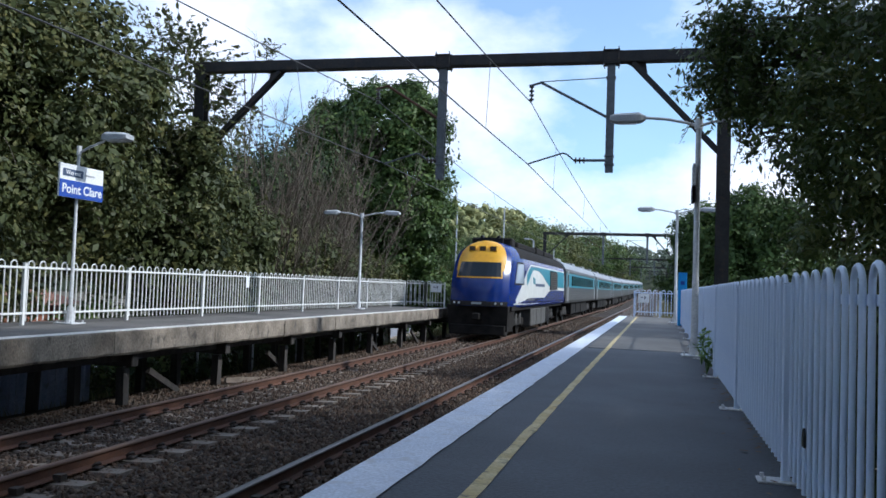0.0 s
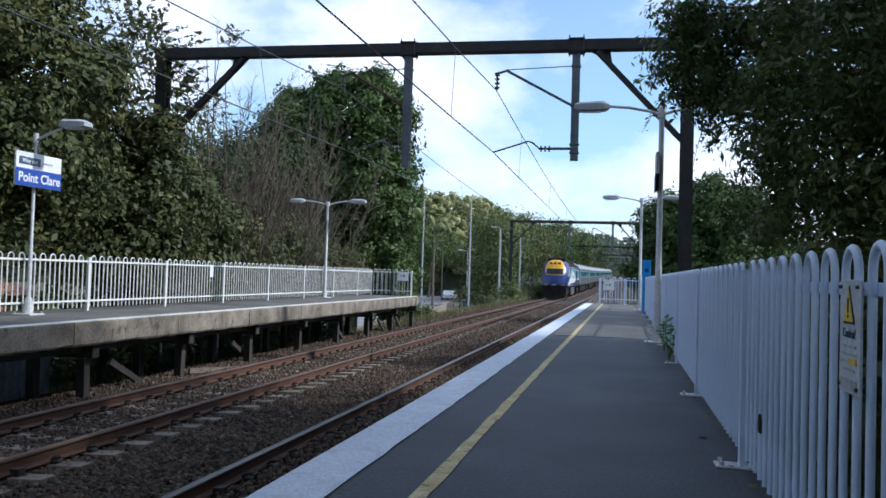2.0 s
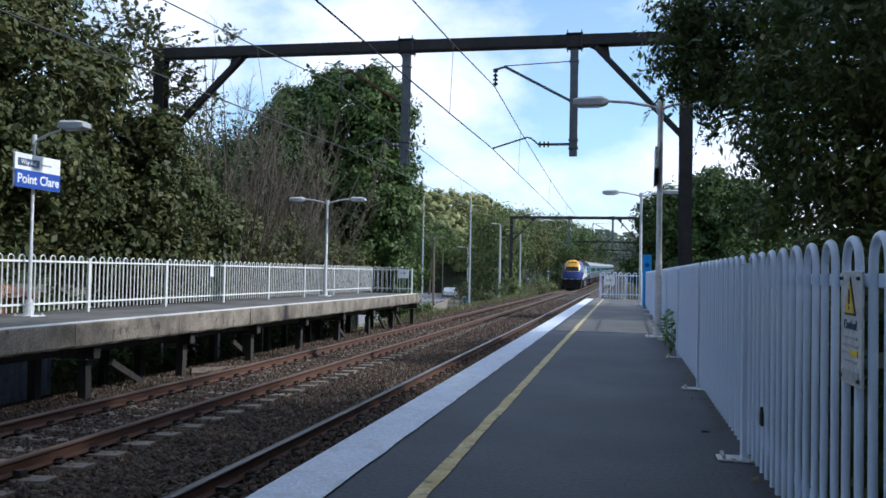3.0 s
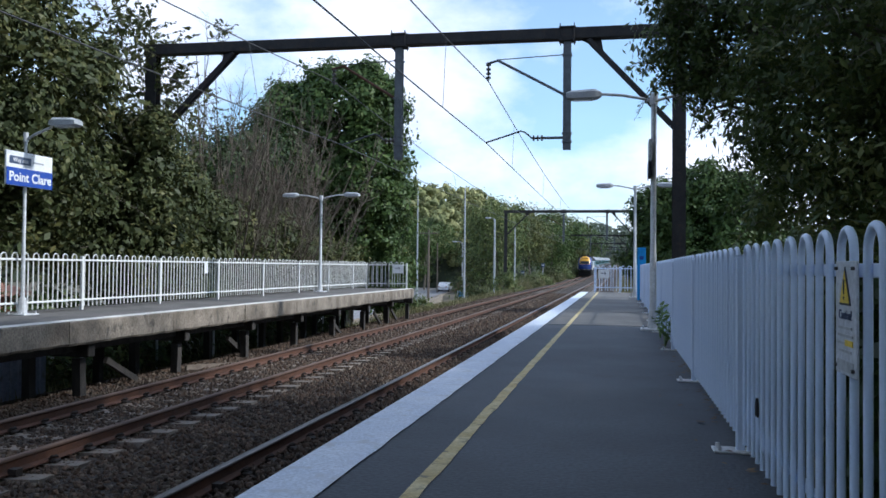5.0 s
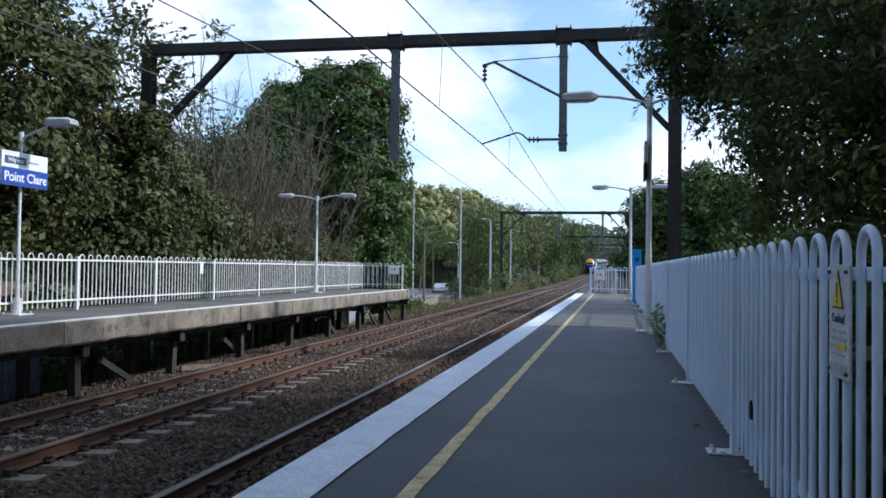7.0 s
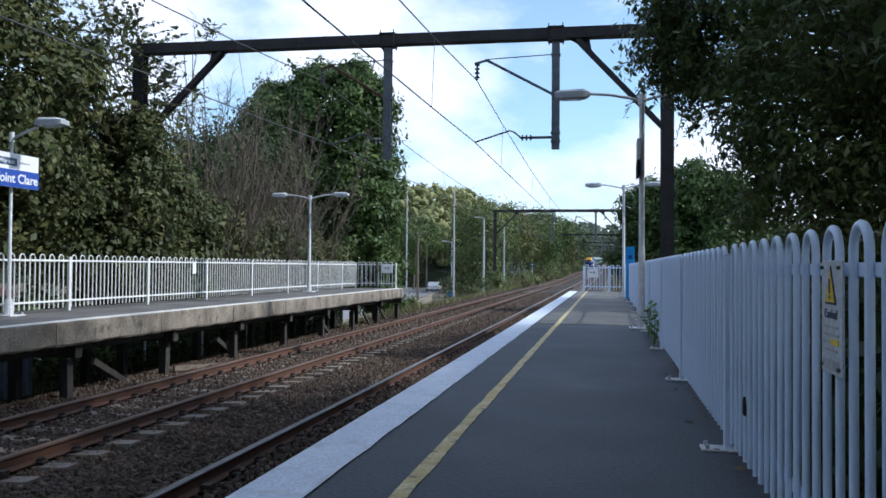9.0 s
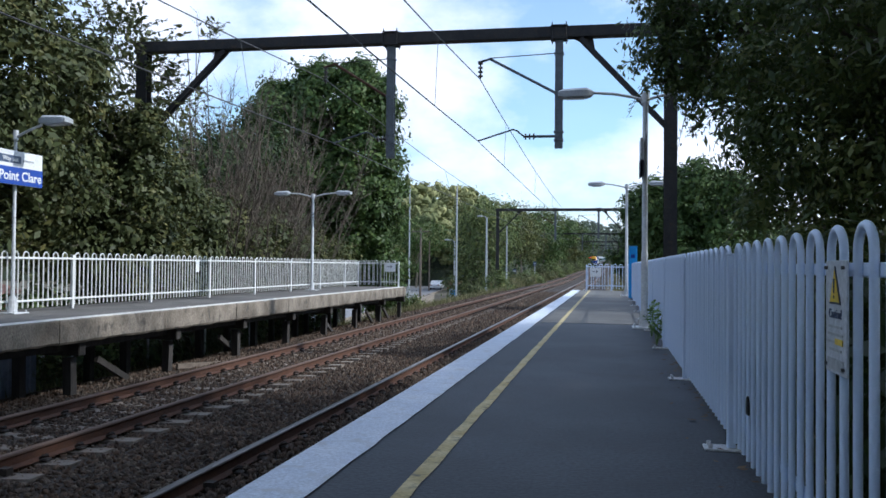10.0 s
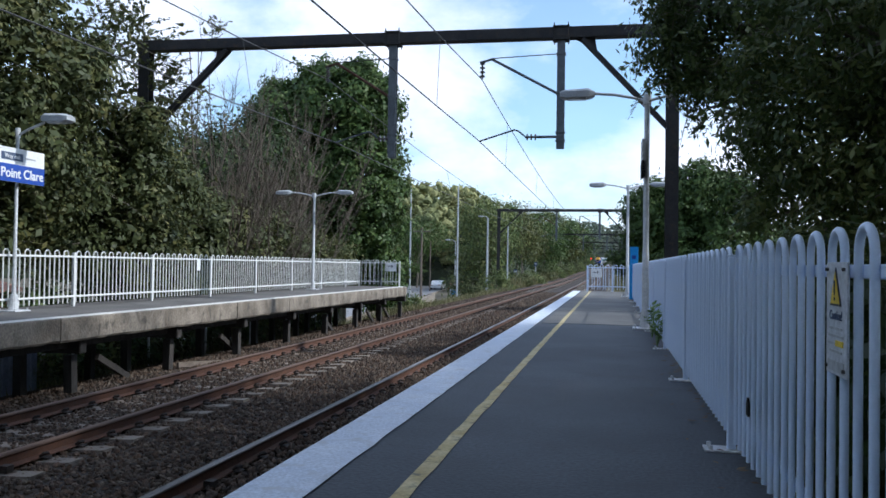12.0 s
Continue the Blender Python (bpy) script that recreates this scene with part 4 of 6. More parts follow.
# ---------------- plants ----------------
def leaves(centres, normals, size, seed, droop=0.3, slim=0.45, flat=0.85, rough=0.35):
    """One folded leaf of four corners at each place."""
    rng = np.random.default_rng(seed)
    n = len(centres)
    d = rng.normal(size=(n, 3))
    d[:, 2] -= droop
    nn = normals + rng.normal(size=(n, 3)) * rough
    nn /= np.linalg.norm(nn, axis=1, keepdims=True) + 1e-9
    d -= nn * (d * nn).sum(1, keepdims=True) * flat
    d /= np.linalg.norm(d, axis=1, keepdims=True)
    s = np.cross(d, nn)
    s /= np.linalg.norm(s, axis=1, keepdims=True) + 1e-9
    L = size * np.clip(rng.lognormal(-0.05, 0.38, (n, 1)), 0.4, 2.2)
    v = np.stack([centres - d * L * 0.5, centres + s * L * slim * 0.5, centres + d * L * 0.5, centres - s * L * slim * 0.5], 1)
    f = np.arange(n * 4).reshape(n, 4)
    return v.reshape(-1, 3), f


def crown_points(lobes, clumps, per, spread, seed, inner=0.25):
    """Places and outward normals of leaves, in clumps on uneven lobes."""
    rng = np.random.default_rng(seed)
    lb = np.array(lobes, float)
    area = (lb[:, 3] * lb[:, 4] + lb[:, 4] * lb[:, 5] + lb[:, 3] * lb[:, 5])
    pick = rng.choice(len(lb), clumps, p=area / area.sum())
    u = rng.normal(size=(clumps, 3))
    u /= np.linalg.norm(u, axis=1, keepdims=True)
    rad = 1.0 - np.abs(rng.normal(0, inner, (clumps, 1))) + rng.normal(0, 0.05, (clumps, 1))
    rad += np.where(rng.random((clumps, 1)) < 0.12, rng.uniform(0.02, 0.26, (clumps, 1)), 0)
    c = lb[pick, :3] + u * rad * lb[pick, 3:6]
    k = rng.normal(size=(clumps, per, 3)) * spread * rng.uniform(0.5, 1.3, (clumps, 1, 1))
    k[..., 2] *= 0.7
    pts = (c[:, None] + k).reshape(-1, 3)
    away = (k / (np.linalg.norm(k, axis=2, keepdims=True) + 1e-9)).reshape(-1, 3)
    nrm = np.repeat(u, per, 0) * 0.6 + away * 0.8 + np.array([0, 0, 0.35])
    return pts, nrm


def limbs(g, base, height, lobes, r, seed):
    """A tapered trunk with limbs that reach into the lobes."""
    rng = random.Random(seed)
    b = Vector(base)
    top = b + Vector((rng.uniform(-0.3, 0.3), rng.uniform(-0.3, 0.3), height))
    mid = b.lerp(top, 0.5) + Vector((rng.uniform(-0.2, 0.2), rng.uniform(-0.2, 0.2), 0))
    g.tube([b - Vector((0, 0, 0.3)), b.lerp(mid, 0.5), mid, top], r, 9, r2=r * 0.45)
    for lo in lobes:
        for j in range(3):
            s = b.lerp(top, rng.uniform(0.45, 0.95))
            e = Vector(lo[:3]) + Vector((rng.uniform(-0.6, 0.6) * lo[3], rng.uniform(-0.6, 0.6) * lo[4], rng.uniform(-0.4, 0.6) * lo[5]))
            m = s.lerp(e, 0.5) + Vector((rng.uniform(-0.3, 0.3), rng.uniform(-0.3, 0.3), rng.uniform(0, 0.4)))
            g.tube([s, m, e], r * 0.4, 6, r2=r * 0.08)
    return g


def sprays(lobes, count, reach, droop, leaf, seed, slim):
    """Leafy twigs that stand out of the crown: their bars, and the corners and faces of their leaves."""
    rng = random.Random(seed)
    g, at, nrm = Geo(), [], []
    weight = [b[3] * b[4] + b[5] * b[4] for b in lobes]
    for _ in range(count):
        a, b, c, d, e, f = rng.choices(lobes, weight)[0]
        u = Vector((rng.gauss(0, 1), rng.gauss(0, 1), rng.gauss(0.25, 0.8))).normalized()
        s = Vector((a + u.x * d * 0.8, b + u.y * e * 0.8, c + u.z * f * 0.8))
        L = reach * rng.uniform(0.45, 1.3)
        way = (u + Vector((rng.uniform(-0.5, 0.5), rng.uniform(-0.5, 0.5), rng.uniform(-0.3, 0.5)))).normalized()
        pts = [s + way * L * k / 5 + Vector((0, 0, -droop * L * (k / 5) ** 2)) for k in range(6)]
        g.tube(pts, 0.009, 3, r2=0.003)
        n = max(5, int(L / (leaf * 0.42)))
        for k in range(n):
            q = (k + rng.random()) / n * 5
            i = min(4, int(q))
            p = pts[i].lerp(pts[i + 1], q - i)
            side = Vector((rng.uniform(-1, 1), rng.uniform(-1, 1), rng.uniform(-0.6, 0.5)))
            at.append(p + side * leaf * 0.45)
            nrm.append((side.x * 0.3, side.y * 0.3, 1.0))
    v, f = leaves(np.array([tuple(p) for p in at]), np.array(nrm), leaf, seed + 3, 0.6, slim, 0.85, 0.45)
    return g, v, f


def build_tree(name, base, height, lobes, clumps, per, spread, leaf, mat, label, seed, r=0.16, inner=0.25, droop=0.3, slim=0.45, group="", category="tree", fringe=None):
    """fringe: (count, reach, droop) of leafy twigs beyond the crown."""
    T = thing(name, pose(*base), label, category, group)
    loc = [(a - base[0], b - base[1], c - base[2], d, e, f) for a, b, c, d, e, f in lobes]
    part("trunk", limbs(Geo(), (0, 0, 0), height, loc, r, seed), BARK, T, "", True)
    rr = random.Random(seed + 5)
    knobs = []
    for a, b, c, d, e, f in loc:
        for _ in range(7):
            u = Vector((rr.gauss(0, 1), rr.gauss(0, 1), rr.gauss(0.2, 1))).normalized()
            k = rr.uniform(0.24, 0.42)
            knobs.append((a + u.x * d * 0.85, b + u.y * e * 0.85, c + u.z * f * 0.85, d * k, e * k, f * k))
    p, n = crown_points(loc + knobs, clumps, per, spread, seed, inner)
    v, f = leaves(p, n, leaf, seed + 1, droop, slim)
    if fringe:
        g, v2, f2 = sprays(loc, *fringe, leaf, seed + 9, slim)
        part("twig_tangle", g, BARK, T)["kind"] = "stuff"
        f = np.concatenate([f, f2 + len(v)])
        v = np.concatenate([v, v2])
    part("crown", cloud_mesh("crown", v, f, [mat]), mat, T)
    return T


# trees behind the far platform
build_tree("tree", (-14.2, 15.5, -3.0), 7.0, [(-13.1, 16.2, 5.3, 1.5, 2.4, 1.9), (-13.1, 16.3, 2.6, 1.5, 2.2, 1.8), (-13.1, 18.4, 6.2, 0.5, 0.7, 0.5), (-13.1, 18.8, 4.6, 0.8, 1.0, 0.9), (-13.1, 18.1, 1.6, 1.3, 1.6, 1.4), (-13.1, 15.1, 6.4, 1.4, 1.8, 1.4), (-13.1, 13.4, 3.8, 1.5, 2.0, 1.8), (-14.8, 16.0, 3.4, 1.4, 3.2, 2.4), (-14.6, 13.0, 4.8, 2.0, 2.6, 2.4), (-13.1, 12.6, 1.2, 1.5, 2.4, 1.6)], 2500, 42, 0.25, 0.135, LEAF_MID, "tall leafy green tree behind the far platform fence", 11, group="trees behind the far platform", inner=0.3, slim=0.55, fringe=(230, 1.2, 0.35))
build_tree("tree", (-14.2, 21.0, -3.0), 6.0, [(-13.0, 21.0, 3.0, 1.3, 1.6, 1.3), (-13.0, 22.8, 2.2, 1.4, 1.7, 1.4), (-13.0, 25.3, 1.6, 1.2, 1.5, 1.2), (-13.0, 20.5, 4.1, 0.8, 1.0, 0.8), (-14.6, 21.5, 2.6, 1.5, 2.6, 2.0), (-11.75, 19.0, 3.5, 0.4, 0.7, 1.3), (-11.75, 19.2, 1.2, 0.45, 0.9, 1.6), (-13.0, 22.0, 0.6, 1.4, 2.4, 1.4)], 2000, 42, 0.24, 0.135, LEAF_MID, "leafy green tree with a ragged top around a gantry column", 12, group="trees behind the far platform", inner=0.3, slim=0.55, fringe=(150, 1.1, 0.25))
build_tree("sapling", (-12.9, 20.6, -3.0), 8.6, [(-12.3, 19.9, 5.5, 0.7, 0.8, 0.9), (-12.6, 20.4, 6.9, 0.5, 0.7, 0.6), (-12.5, 22.2, 5.6, 0.6, 0.8, 0.6), (-12.8, 18.9, 6.7, 0.7, 0.8, 0.7), (-11.75, 19.2, 5.0, 0.4, 0.6, 0.7), (-12.9, 19.8, 7.0, 0.6, 0.9, 0.6)], 60, 12, 0.2, 0.135, LEAF_MID, "thin straggling sapling with sparse leaves about the gantry corner", 26, r=0.06, group="trees behind the far platform", slim=0.5, fringe=(190, 1.0, 0.15))
build_tree("shrub", (-13.2, 28, -3.0), 3.4, [(-12.7, 26.6, 1.1, 1.2, 1.7, 1.2), (-12.7, 31.3, 1.0, 1.3, 1.8, 1.3), (-12.7, 23.9, 2.4, 0.8, 1.0, 0.8), (-12.8, 36.0, 1.0, 1.3, 1.7, 1.3), (-12.8, 28.5, 2.1, 0.9, 1.2, 0.9)], 1200, 34, 0.26, 0.125, LEAF_MID, "olive-green shrubs growing through bare twigs", 13, r=0.1, category="shrub", inner=0.33, slim=0.5, fringe=(120, 0.9, 0.2))
build_tree("tree", (-13.6, 40.5, -3.0), 8.5, [(-13.8, 40, 8.9, 2.4, 2.5, 2.4), (-16.2, 40, 8.0, 2.0, 2.1, 2.0), (-12.2, 40, 9.0, 1.7, 1.8, 1.7), (-12.5, 40, 5.8, 2.2, 2.3, 2.3), (-14.9, 40, 5.0, 2.4, 2.5, 2.5), (-11.4, 40, 6.0, 0.8, 0.9, 0.8), (-12.5, 40, 2.9, 1.9, 2.1, 2.1), (-12.1, 40.5, 0.9, 1.5, 1.6, 1.5), (-14.3, 40, 2.1, 2.5, 2.6, 2.6), (-17.4, 40, 6.2, 1.8, 1.8, 1.8), (-17.0, 40, 9.3, 1.1, 1.1, 1.1), (-15.0, 40, 10.3, 1.1, 1.2, 1.1), (-12.4, 40, 10.2, 1.0, 1.0, 1.0), (-16.8, 40.5, 3.6, 2.2, 2.2, 2.4), (-11.9, 41, 0.0, 1.2, 1.6, 1.4)], 3800, 44, 0.3, 0.2, LEAF_DARK, "dense dark green broad-leaved tree", 14, r=0.25, group="trees behind the far platform", inner=0.22, slim=0.5, fringe=(160, 0.7, 0.3))
build_tree("tree", (-15.8, 29, -3.0), 6.0, [(-15.4, 25, 2.0, 1.8, 3.0, 2.8), (-15.5, 29, 2.6, 1.9, 3.0, 3.2), (-15.4, 33.5, 3.2, 2.0, 3.0, 3.6), (-15.4, 31.0, 4.6, 1.8, 2.4, 1.9), (-15.6, 34.5, 6.0, 1.6, 2.2, 2.0)], 1700, 36, 0.34, 0.16, LEAF_DEEP, "dark-leaved scrubby tree behind the bare shrubs", 22, group="trees behind the far platform", inner=0.36, slim=0.5, fringe=(90, 1.0, 0.2))
# unseen trees, added to hold back skylight from the near platform
for i, (x, y) in enumerate(((-14.5, 5), (-14.5, -4), (-14, -13), (-9, -21), (-1.5, -24), (6, -14), (6, -21))):
    build_tree("tree", (x, y, -1.6), 6.5, [(x, y, 4.2, 3.2, 4.8, 4.2), (x + 0.4, y + 1, 7.4, 2.8, 3.8, 2.4)], 420, 12, 0.5, 0.65, LEAF_DARK, "unseen tall leafy tree added to cut the skylight on the near platform", 200 + i, group="trees around the station", inner=0.3)
# hedge added as shade under the platform; its last lobe is a real bush
build_tree("hedge", (-12.3, 22, -3.0), 1.0, [(-12.4, 19.5, -1.4, 0.9, 4.0, 1.3), (-12.4, 26, -1.4, 0.9, 4.0, 1.3), (-12.2, 31.5, -1.4, 0.9, 3.0, 1.3), (-12.3, 14.5, -1.5, 0.6, 1.2, 1.2), (-12.4, 6.5, -1.3, 0.8, 3.6, 1.5), (-12.7, 17.0, -1.0, 0.6, 2.2, 1.4), (-10.9, 10.4, -2.0, 0.2, 0.35, 0.6)], 2600, 22, 0.22, 0.15, LEAF_DEEP, "dark overgrown hedge added behind the platform trestles in place of shade", 19, r=0.05, category="hedge", inner=0.4)


def build_bare_shrub(base, height, count, seed, label, lean=(0.0, 0.3), along=2.6):
    """Leafless upright stems that fork into boughs and fine twigs."""
    S = thing("bare_shrub", pose(*base), label, "shrub", "bare shrubs")
    rng = random.Random(seed)
    stems, fine = Geo(), Geo()

    def wander(p, d, length, steps, r, bend_by, g, sides):
        pts, way = [p], d.normalized()
        for _ in range(steps):
            way = (way + Vector((rng.uniform(-1, 1), rng.uniform(-1, 1), rng.uniform(-0.4, 0.8))) * bend_by).normalized()
            pts.append(pts[-1] + way * length / steps)
        g.tube(pts, r, sides, r2=r * 0.3)
        return pts, way

    for i in range(count):
        b = Vector((rng.uniform(-0.7, 0.7), rng.uniform(-along, along), -0.2))
        d = Vector((lean[0] + rng.uniform(-0.25, 0.25), lean[1] + rng.uniform(-0.35, 0.35), 1))
        h = height * rng.uniform(0.5, 1.0)
        main, way = wander(b, d, h, 8, rng.uniform(0.022, 0.042), 0.13, stems, 6)
        for j in range(7):
            k = rng.uniform(2.2, 7.6)
            p = main[int(k)].lerp(main[int(k) + 1], k % 1)
            out = way + Vector((rng.uniform(-0.8, 0.8), rng.uniform(-0.8, 0.8), rng.uniform(-0.1, 0.6)))
            bough, bw = wander(p, out, rng.uniform(0.7, 2.0), 5, 0.015, 0.16, stems, 4)
            for _ in range(9):
                q = bough[rng.randint(1, 5)]
                wander(q, bw + Vector((rng.uniform(-1, 1), rng.uniform(-1, 1), rng.uniform(-0.3, 0.8))), rng.uniform(0.25, 0.8), 3, 0.007, 0.3, fine, 3)
    part("stem_tangle", stems, TWIG, S)["kind"] = "stuff"
    part("twig_tangle", fine, TWIG, S)["kind"] = "stuff"


build_bare_shrub((-12.5, 27.0, -2.3), 8.8, 46, 31, "leafless grey-brown shrub with a tangle of thin stems", (0.05, 0.16), 3.4)
build_bare_shrub((-13.3, 30.5, -2.3), 11.0, 58, 32, "tall leafless grey-brown shrub with a tangle of thin stems", (0.05, 0.25))
build_bare_shrub((-13.0, 24.3, -2.3), 10.6, 26, 33, "sparse bare twigs rising above the hedge", (0.05, 0.1), 1.8)

# trees on the near side
# the lobe at x 6.6 is out of view, added to shade the platform
build_tree("tree", (5.2, 11.5, -0.8), 5.5, [(0.75, 12.0, 4.75, 0.45, 0.5, 0.35), (0.72, 12.0, 3.9, 0.5, 0.6, 0.42), (1.3, 12.0, 4.4, 0.6, 0.6, 0.6), (0.85, 11.8, 3.85, 0.45, 0.5, 0.35), (1.0, 12.1, 4.7, 0.45, 0.5, 0.3), (1.2, 11.9, 3.5, 0.4, 0.5, 0.35), (2.3, 9.2, 1.35, 0.6, 0.7, 0.35), (1.95, 10.6, 1.75, 0.5, 0.6, 0.4), (2.9, 8.5, 1.35, 0.6, 0.6, 0.4), (6.6, 8.6, 5.4, 2.2, 2.6, 2.6), (1.5, 12.0, 3.25, 0.55, 0.6, 0.5), (1.9, 12.0, 2.65, 0.5, 0.6, 0.5), (1.9, 12.0, 4.2, 0.9, 0.9, 0.9), (2.4, 12.0, 2.0, 0.5, 0.6, 0.45), (2.2, 9.4, 2.4, 0.75, 0.8, 0.8), (2.25, 9.2, 3.5, 0.85, 0.8, 0.8), (2.6, 9.0, 1.75, 0.5, 0.6, 0.5), (2.9, 9.0, 2.4, 0.7, 0.8, 0.8), (1.8, 10.2, 3.0, 0.6, 0.7, 0.6), (2.9, 11.0, 3.0, 0.8, 1.2, 1.1), (3.6, 9.6, 3.4, 1.0, 1.5, 1.5), (5.2, 11.5, 4.2, 2.2, 2.6, 2.4)], 3500, 38, 0.15, 0.085, LEAF_NEAR, "large dark broad-leaved tree overhanging the platform fence", 15, r=0.2, group="trees beside the near platform", slim=0.4, inner=0.36, droop=0.7, fringe=(380, 0.5, 0.5))
build_tree("tree", (4.6, 5.2, -0.8), 4.0, [(2.15, 5.3, 2.15, 0.4, 0.5, 0.4), (2.4, 5.6, 2.7, 0.5, 0.6, 0.4), (3.2, 5.2, 2.9, 1.0, 1.0, 0.9), (4.4, 5.2, 3.4, 1.4, 1.6, 1.4)], 160, 24, 0.2, 0.1, LEAF_NEAR, "broad-leaved sapling with long leaves reaching over the fence", 25, r=0.08, group="trees beside the near platform", slim=0.36, inner=0.36, droop=0.9, fringe=(70, 0.6, 0.6))
# mostly out of view; added so that its high lobes shade the tracks
build_tree("tree", (8.6, 14.5, -0.8), 8.0, [(6.8, 13, 8.0, 4.0, 4.5, 2.6), (2.6, 11.8, 6.4, 2.2, 2.4, 1.3), (7.5, 12, 11, 4, 5, 2.4), (9.0, 16.5, 4.4, 2.4, 3.0, 3.6)], 1300, 22, 0.26, 0.15, LEAF_DARK, "tall dark broad-leaved tree added mostly out of view for shade", 21, r=0.28, group="trees beside the near platform", inner=0.36)
# mostly out of view; added to darken the platform, fence and ballast
build_tree("tree", (6.8, 3.0, -0.8), 6.5, [(6.4, 3.0, 6.2, 4.4, 5.0, 3.6), (5.0, 3.6, 3.4, 3.0, 3.4, 2.6), (7, -4.0, 6.2, 4.5, 4.5, 3.6), (2.2, 1.5, 6.6, 3.6, 4.6, 1.6), (1.4, -5, 6.0, 4.5, 4.0, 2.2), (-1.2, -1.5, 7.6, 3.5, 4.5, 1.4), (7.5, 2, 10.4, 4.2, 5.5, 2.6), (6.8, 7.5, 9.6, 3.6, 4.5, 3.0), (6.0, 4.0, 12.4, 4.0, 5.0, 2.4)], 2600, 16, 0.36, 0.38, LEAF_NEAR, "large dark broad-leaved tree added mostly out of view to shade the platform", 16, r=0.28, group="trees beside the near platform", inner=0.36)
# the two lobes near x 11 are out of view, added for their shadow
build_tree("tree", (6.4, 24.0, -0.8), 5.0, [(6.4, 24, 0.0, 3.0, 5.0, 1.5), (5.6, 30.5, 0.3, 3.0, 3.4, 1.7), (11.0, 23, 9.0, 3.4, 5.0, 3.0), (10.6, 23, 4.5, 2.4, 4.5, 3.5)], 3000, 18, 0.3, 0.22, LEAF_DEEP, "dark broad-leaved tree behind the platform fence", 17, r=0.22, group="trees beside the near platform", inner=0.36)
build_tree("tree", (4.6, 44.0, -1.0), 4.6, [(2.3, 42.5, 4.4, 1.3, 1.6, 1.2), (4.0, 42.0, 4.9, 1.5, 1.8, 1.1), (5.6, 42.0, 4.6, 1.3, 1.8, 1.1), (2.0, 42.5, 3.1, 1.4, 1.8, 1.5), (4.2, 42, 3.9, 1.6, 2.0, 1.6), (5.8, 42, 3.2, 1.6, 2.0, 1.6), (1.5, 42.5, 1.4, 1.3, 1.6, 1.5), (7.1, 42, 2.4, 1.4, 1.6, 1.4), (3.1, 42, 1.9, 1.7, 2.0, 1.7), (5.0, 41.5, 1.2, 2.2, 2.2, 1.8)], 2300, 40, 0.24, 0.18, LEAF_DARK, "dark rounded tree beyond the platform end", 18, r=0.2, group="trees beside the near platform", inner=0.3, slim=0.5, fringe=(120, 0.8, 0.2))
build_tree("hedge", (1.9, 7.0, -0.75), 0.8, [(1.42, 1.5, 0.2, 0.4, 3.0, 0.9), (1.42, 7, 0.2, 0.4, 4.0, 0.9), (1.8, 14, 0.2, 0.42, 5.0, 0.9), (1.9, 23, 0.2, 0.42, 6.0, 0.9), (1.9, 31, 0.1, 0.42, 4.0, 0.9)], 2600, 18, 0.11, 0.13, LEAF_DEEP, "dark overgrown hedge close behind the platform fence", 20, r=0.04, category="hedge", inner=0.4)

build_tree("vine", (-10.33, 19.95, 6.81), 0.3, [(-10.33, 19.9, 7.0, 0.18, 0.15, 0.2), (-10.45, 19.9, 7.25, 0.12, 0.12, 0.15)], 10, 8, 0.09, 0.12, LEAF_OLIVE, "small leafy creeper growing on top of the gantry beam", 27, r=0.012, category="vine", slim=0.5, fringe=(7, 0.4, 0.3))


def build_weed(x, y, seed):
    W = thing("weed", pose(x, y, 0), "small green weed growing at the foot of the fence", "weed")
    rng = random.Random(seed)
    stem, pts = Geo(), []
    for i in range(7):
        a = rng.uniform(0, 6.28)
        tip = Vector((math.cos(a) * 0.12, math.sin(a) * 0.16, rng.uniform(0.25, 0.52)))
        stem.tube([(0, 0, 0), tip * 0.5 + Vector((0, 0, 0.06)), tip], 0.005, 4, r2=0.002)
        pts += [tip * rng.uniform(0.35, 1.05) + Vector((rng.uniform(-0.03, 0.03), rng.uniform(-0.03, 0.03), 0)) for _ in range(9)]
    part("stem", stem, LEAF_FRESH, W)
    v, f = leaves(np.array(pts), np.tile([[0, 0, 1.0]], (len(pts), 1)), 0.085, seed, 0.4, 0.45)
    part("foliage", cloud_mesh("foliage", v, f, [LEAF_FRESH]), LEAF_FRESH, W)


build_weed(0.56, 10.6, 5)
build_weed(0.56, 11.9, 6)


def build_litter():
    rng = np.random.default_rng(77)
    n = 700
    x = 0.74 - np.abs(rng.normal(0, 0.12, n))
    p = np.stack([x, rng.uniform(3.5, 33, n), np.full(n, 0.012)], 1)
    v, f = leaves(p, np.tile([[0, 0, 3.0]], (n, 1)), 0.05, 78, 0.0, 0.5, 1.0, 0.3)
    v[:, 2] = np.clip(v[:, 2], 0.006, 0.03)
    tagged(new("leaf_litter", cloud_mesh("leaf_litter", v, f, [DRY_LEAF])), "dry brown fallen leaves along the foot of the fence", "leaf litter", kind="stuff")


build_litter()


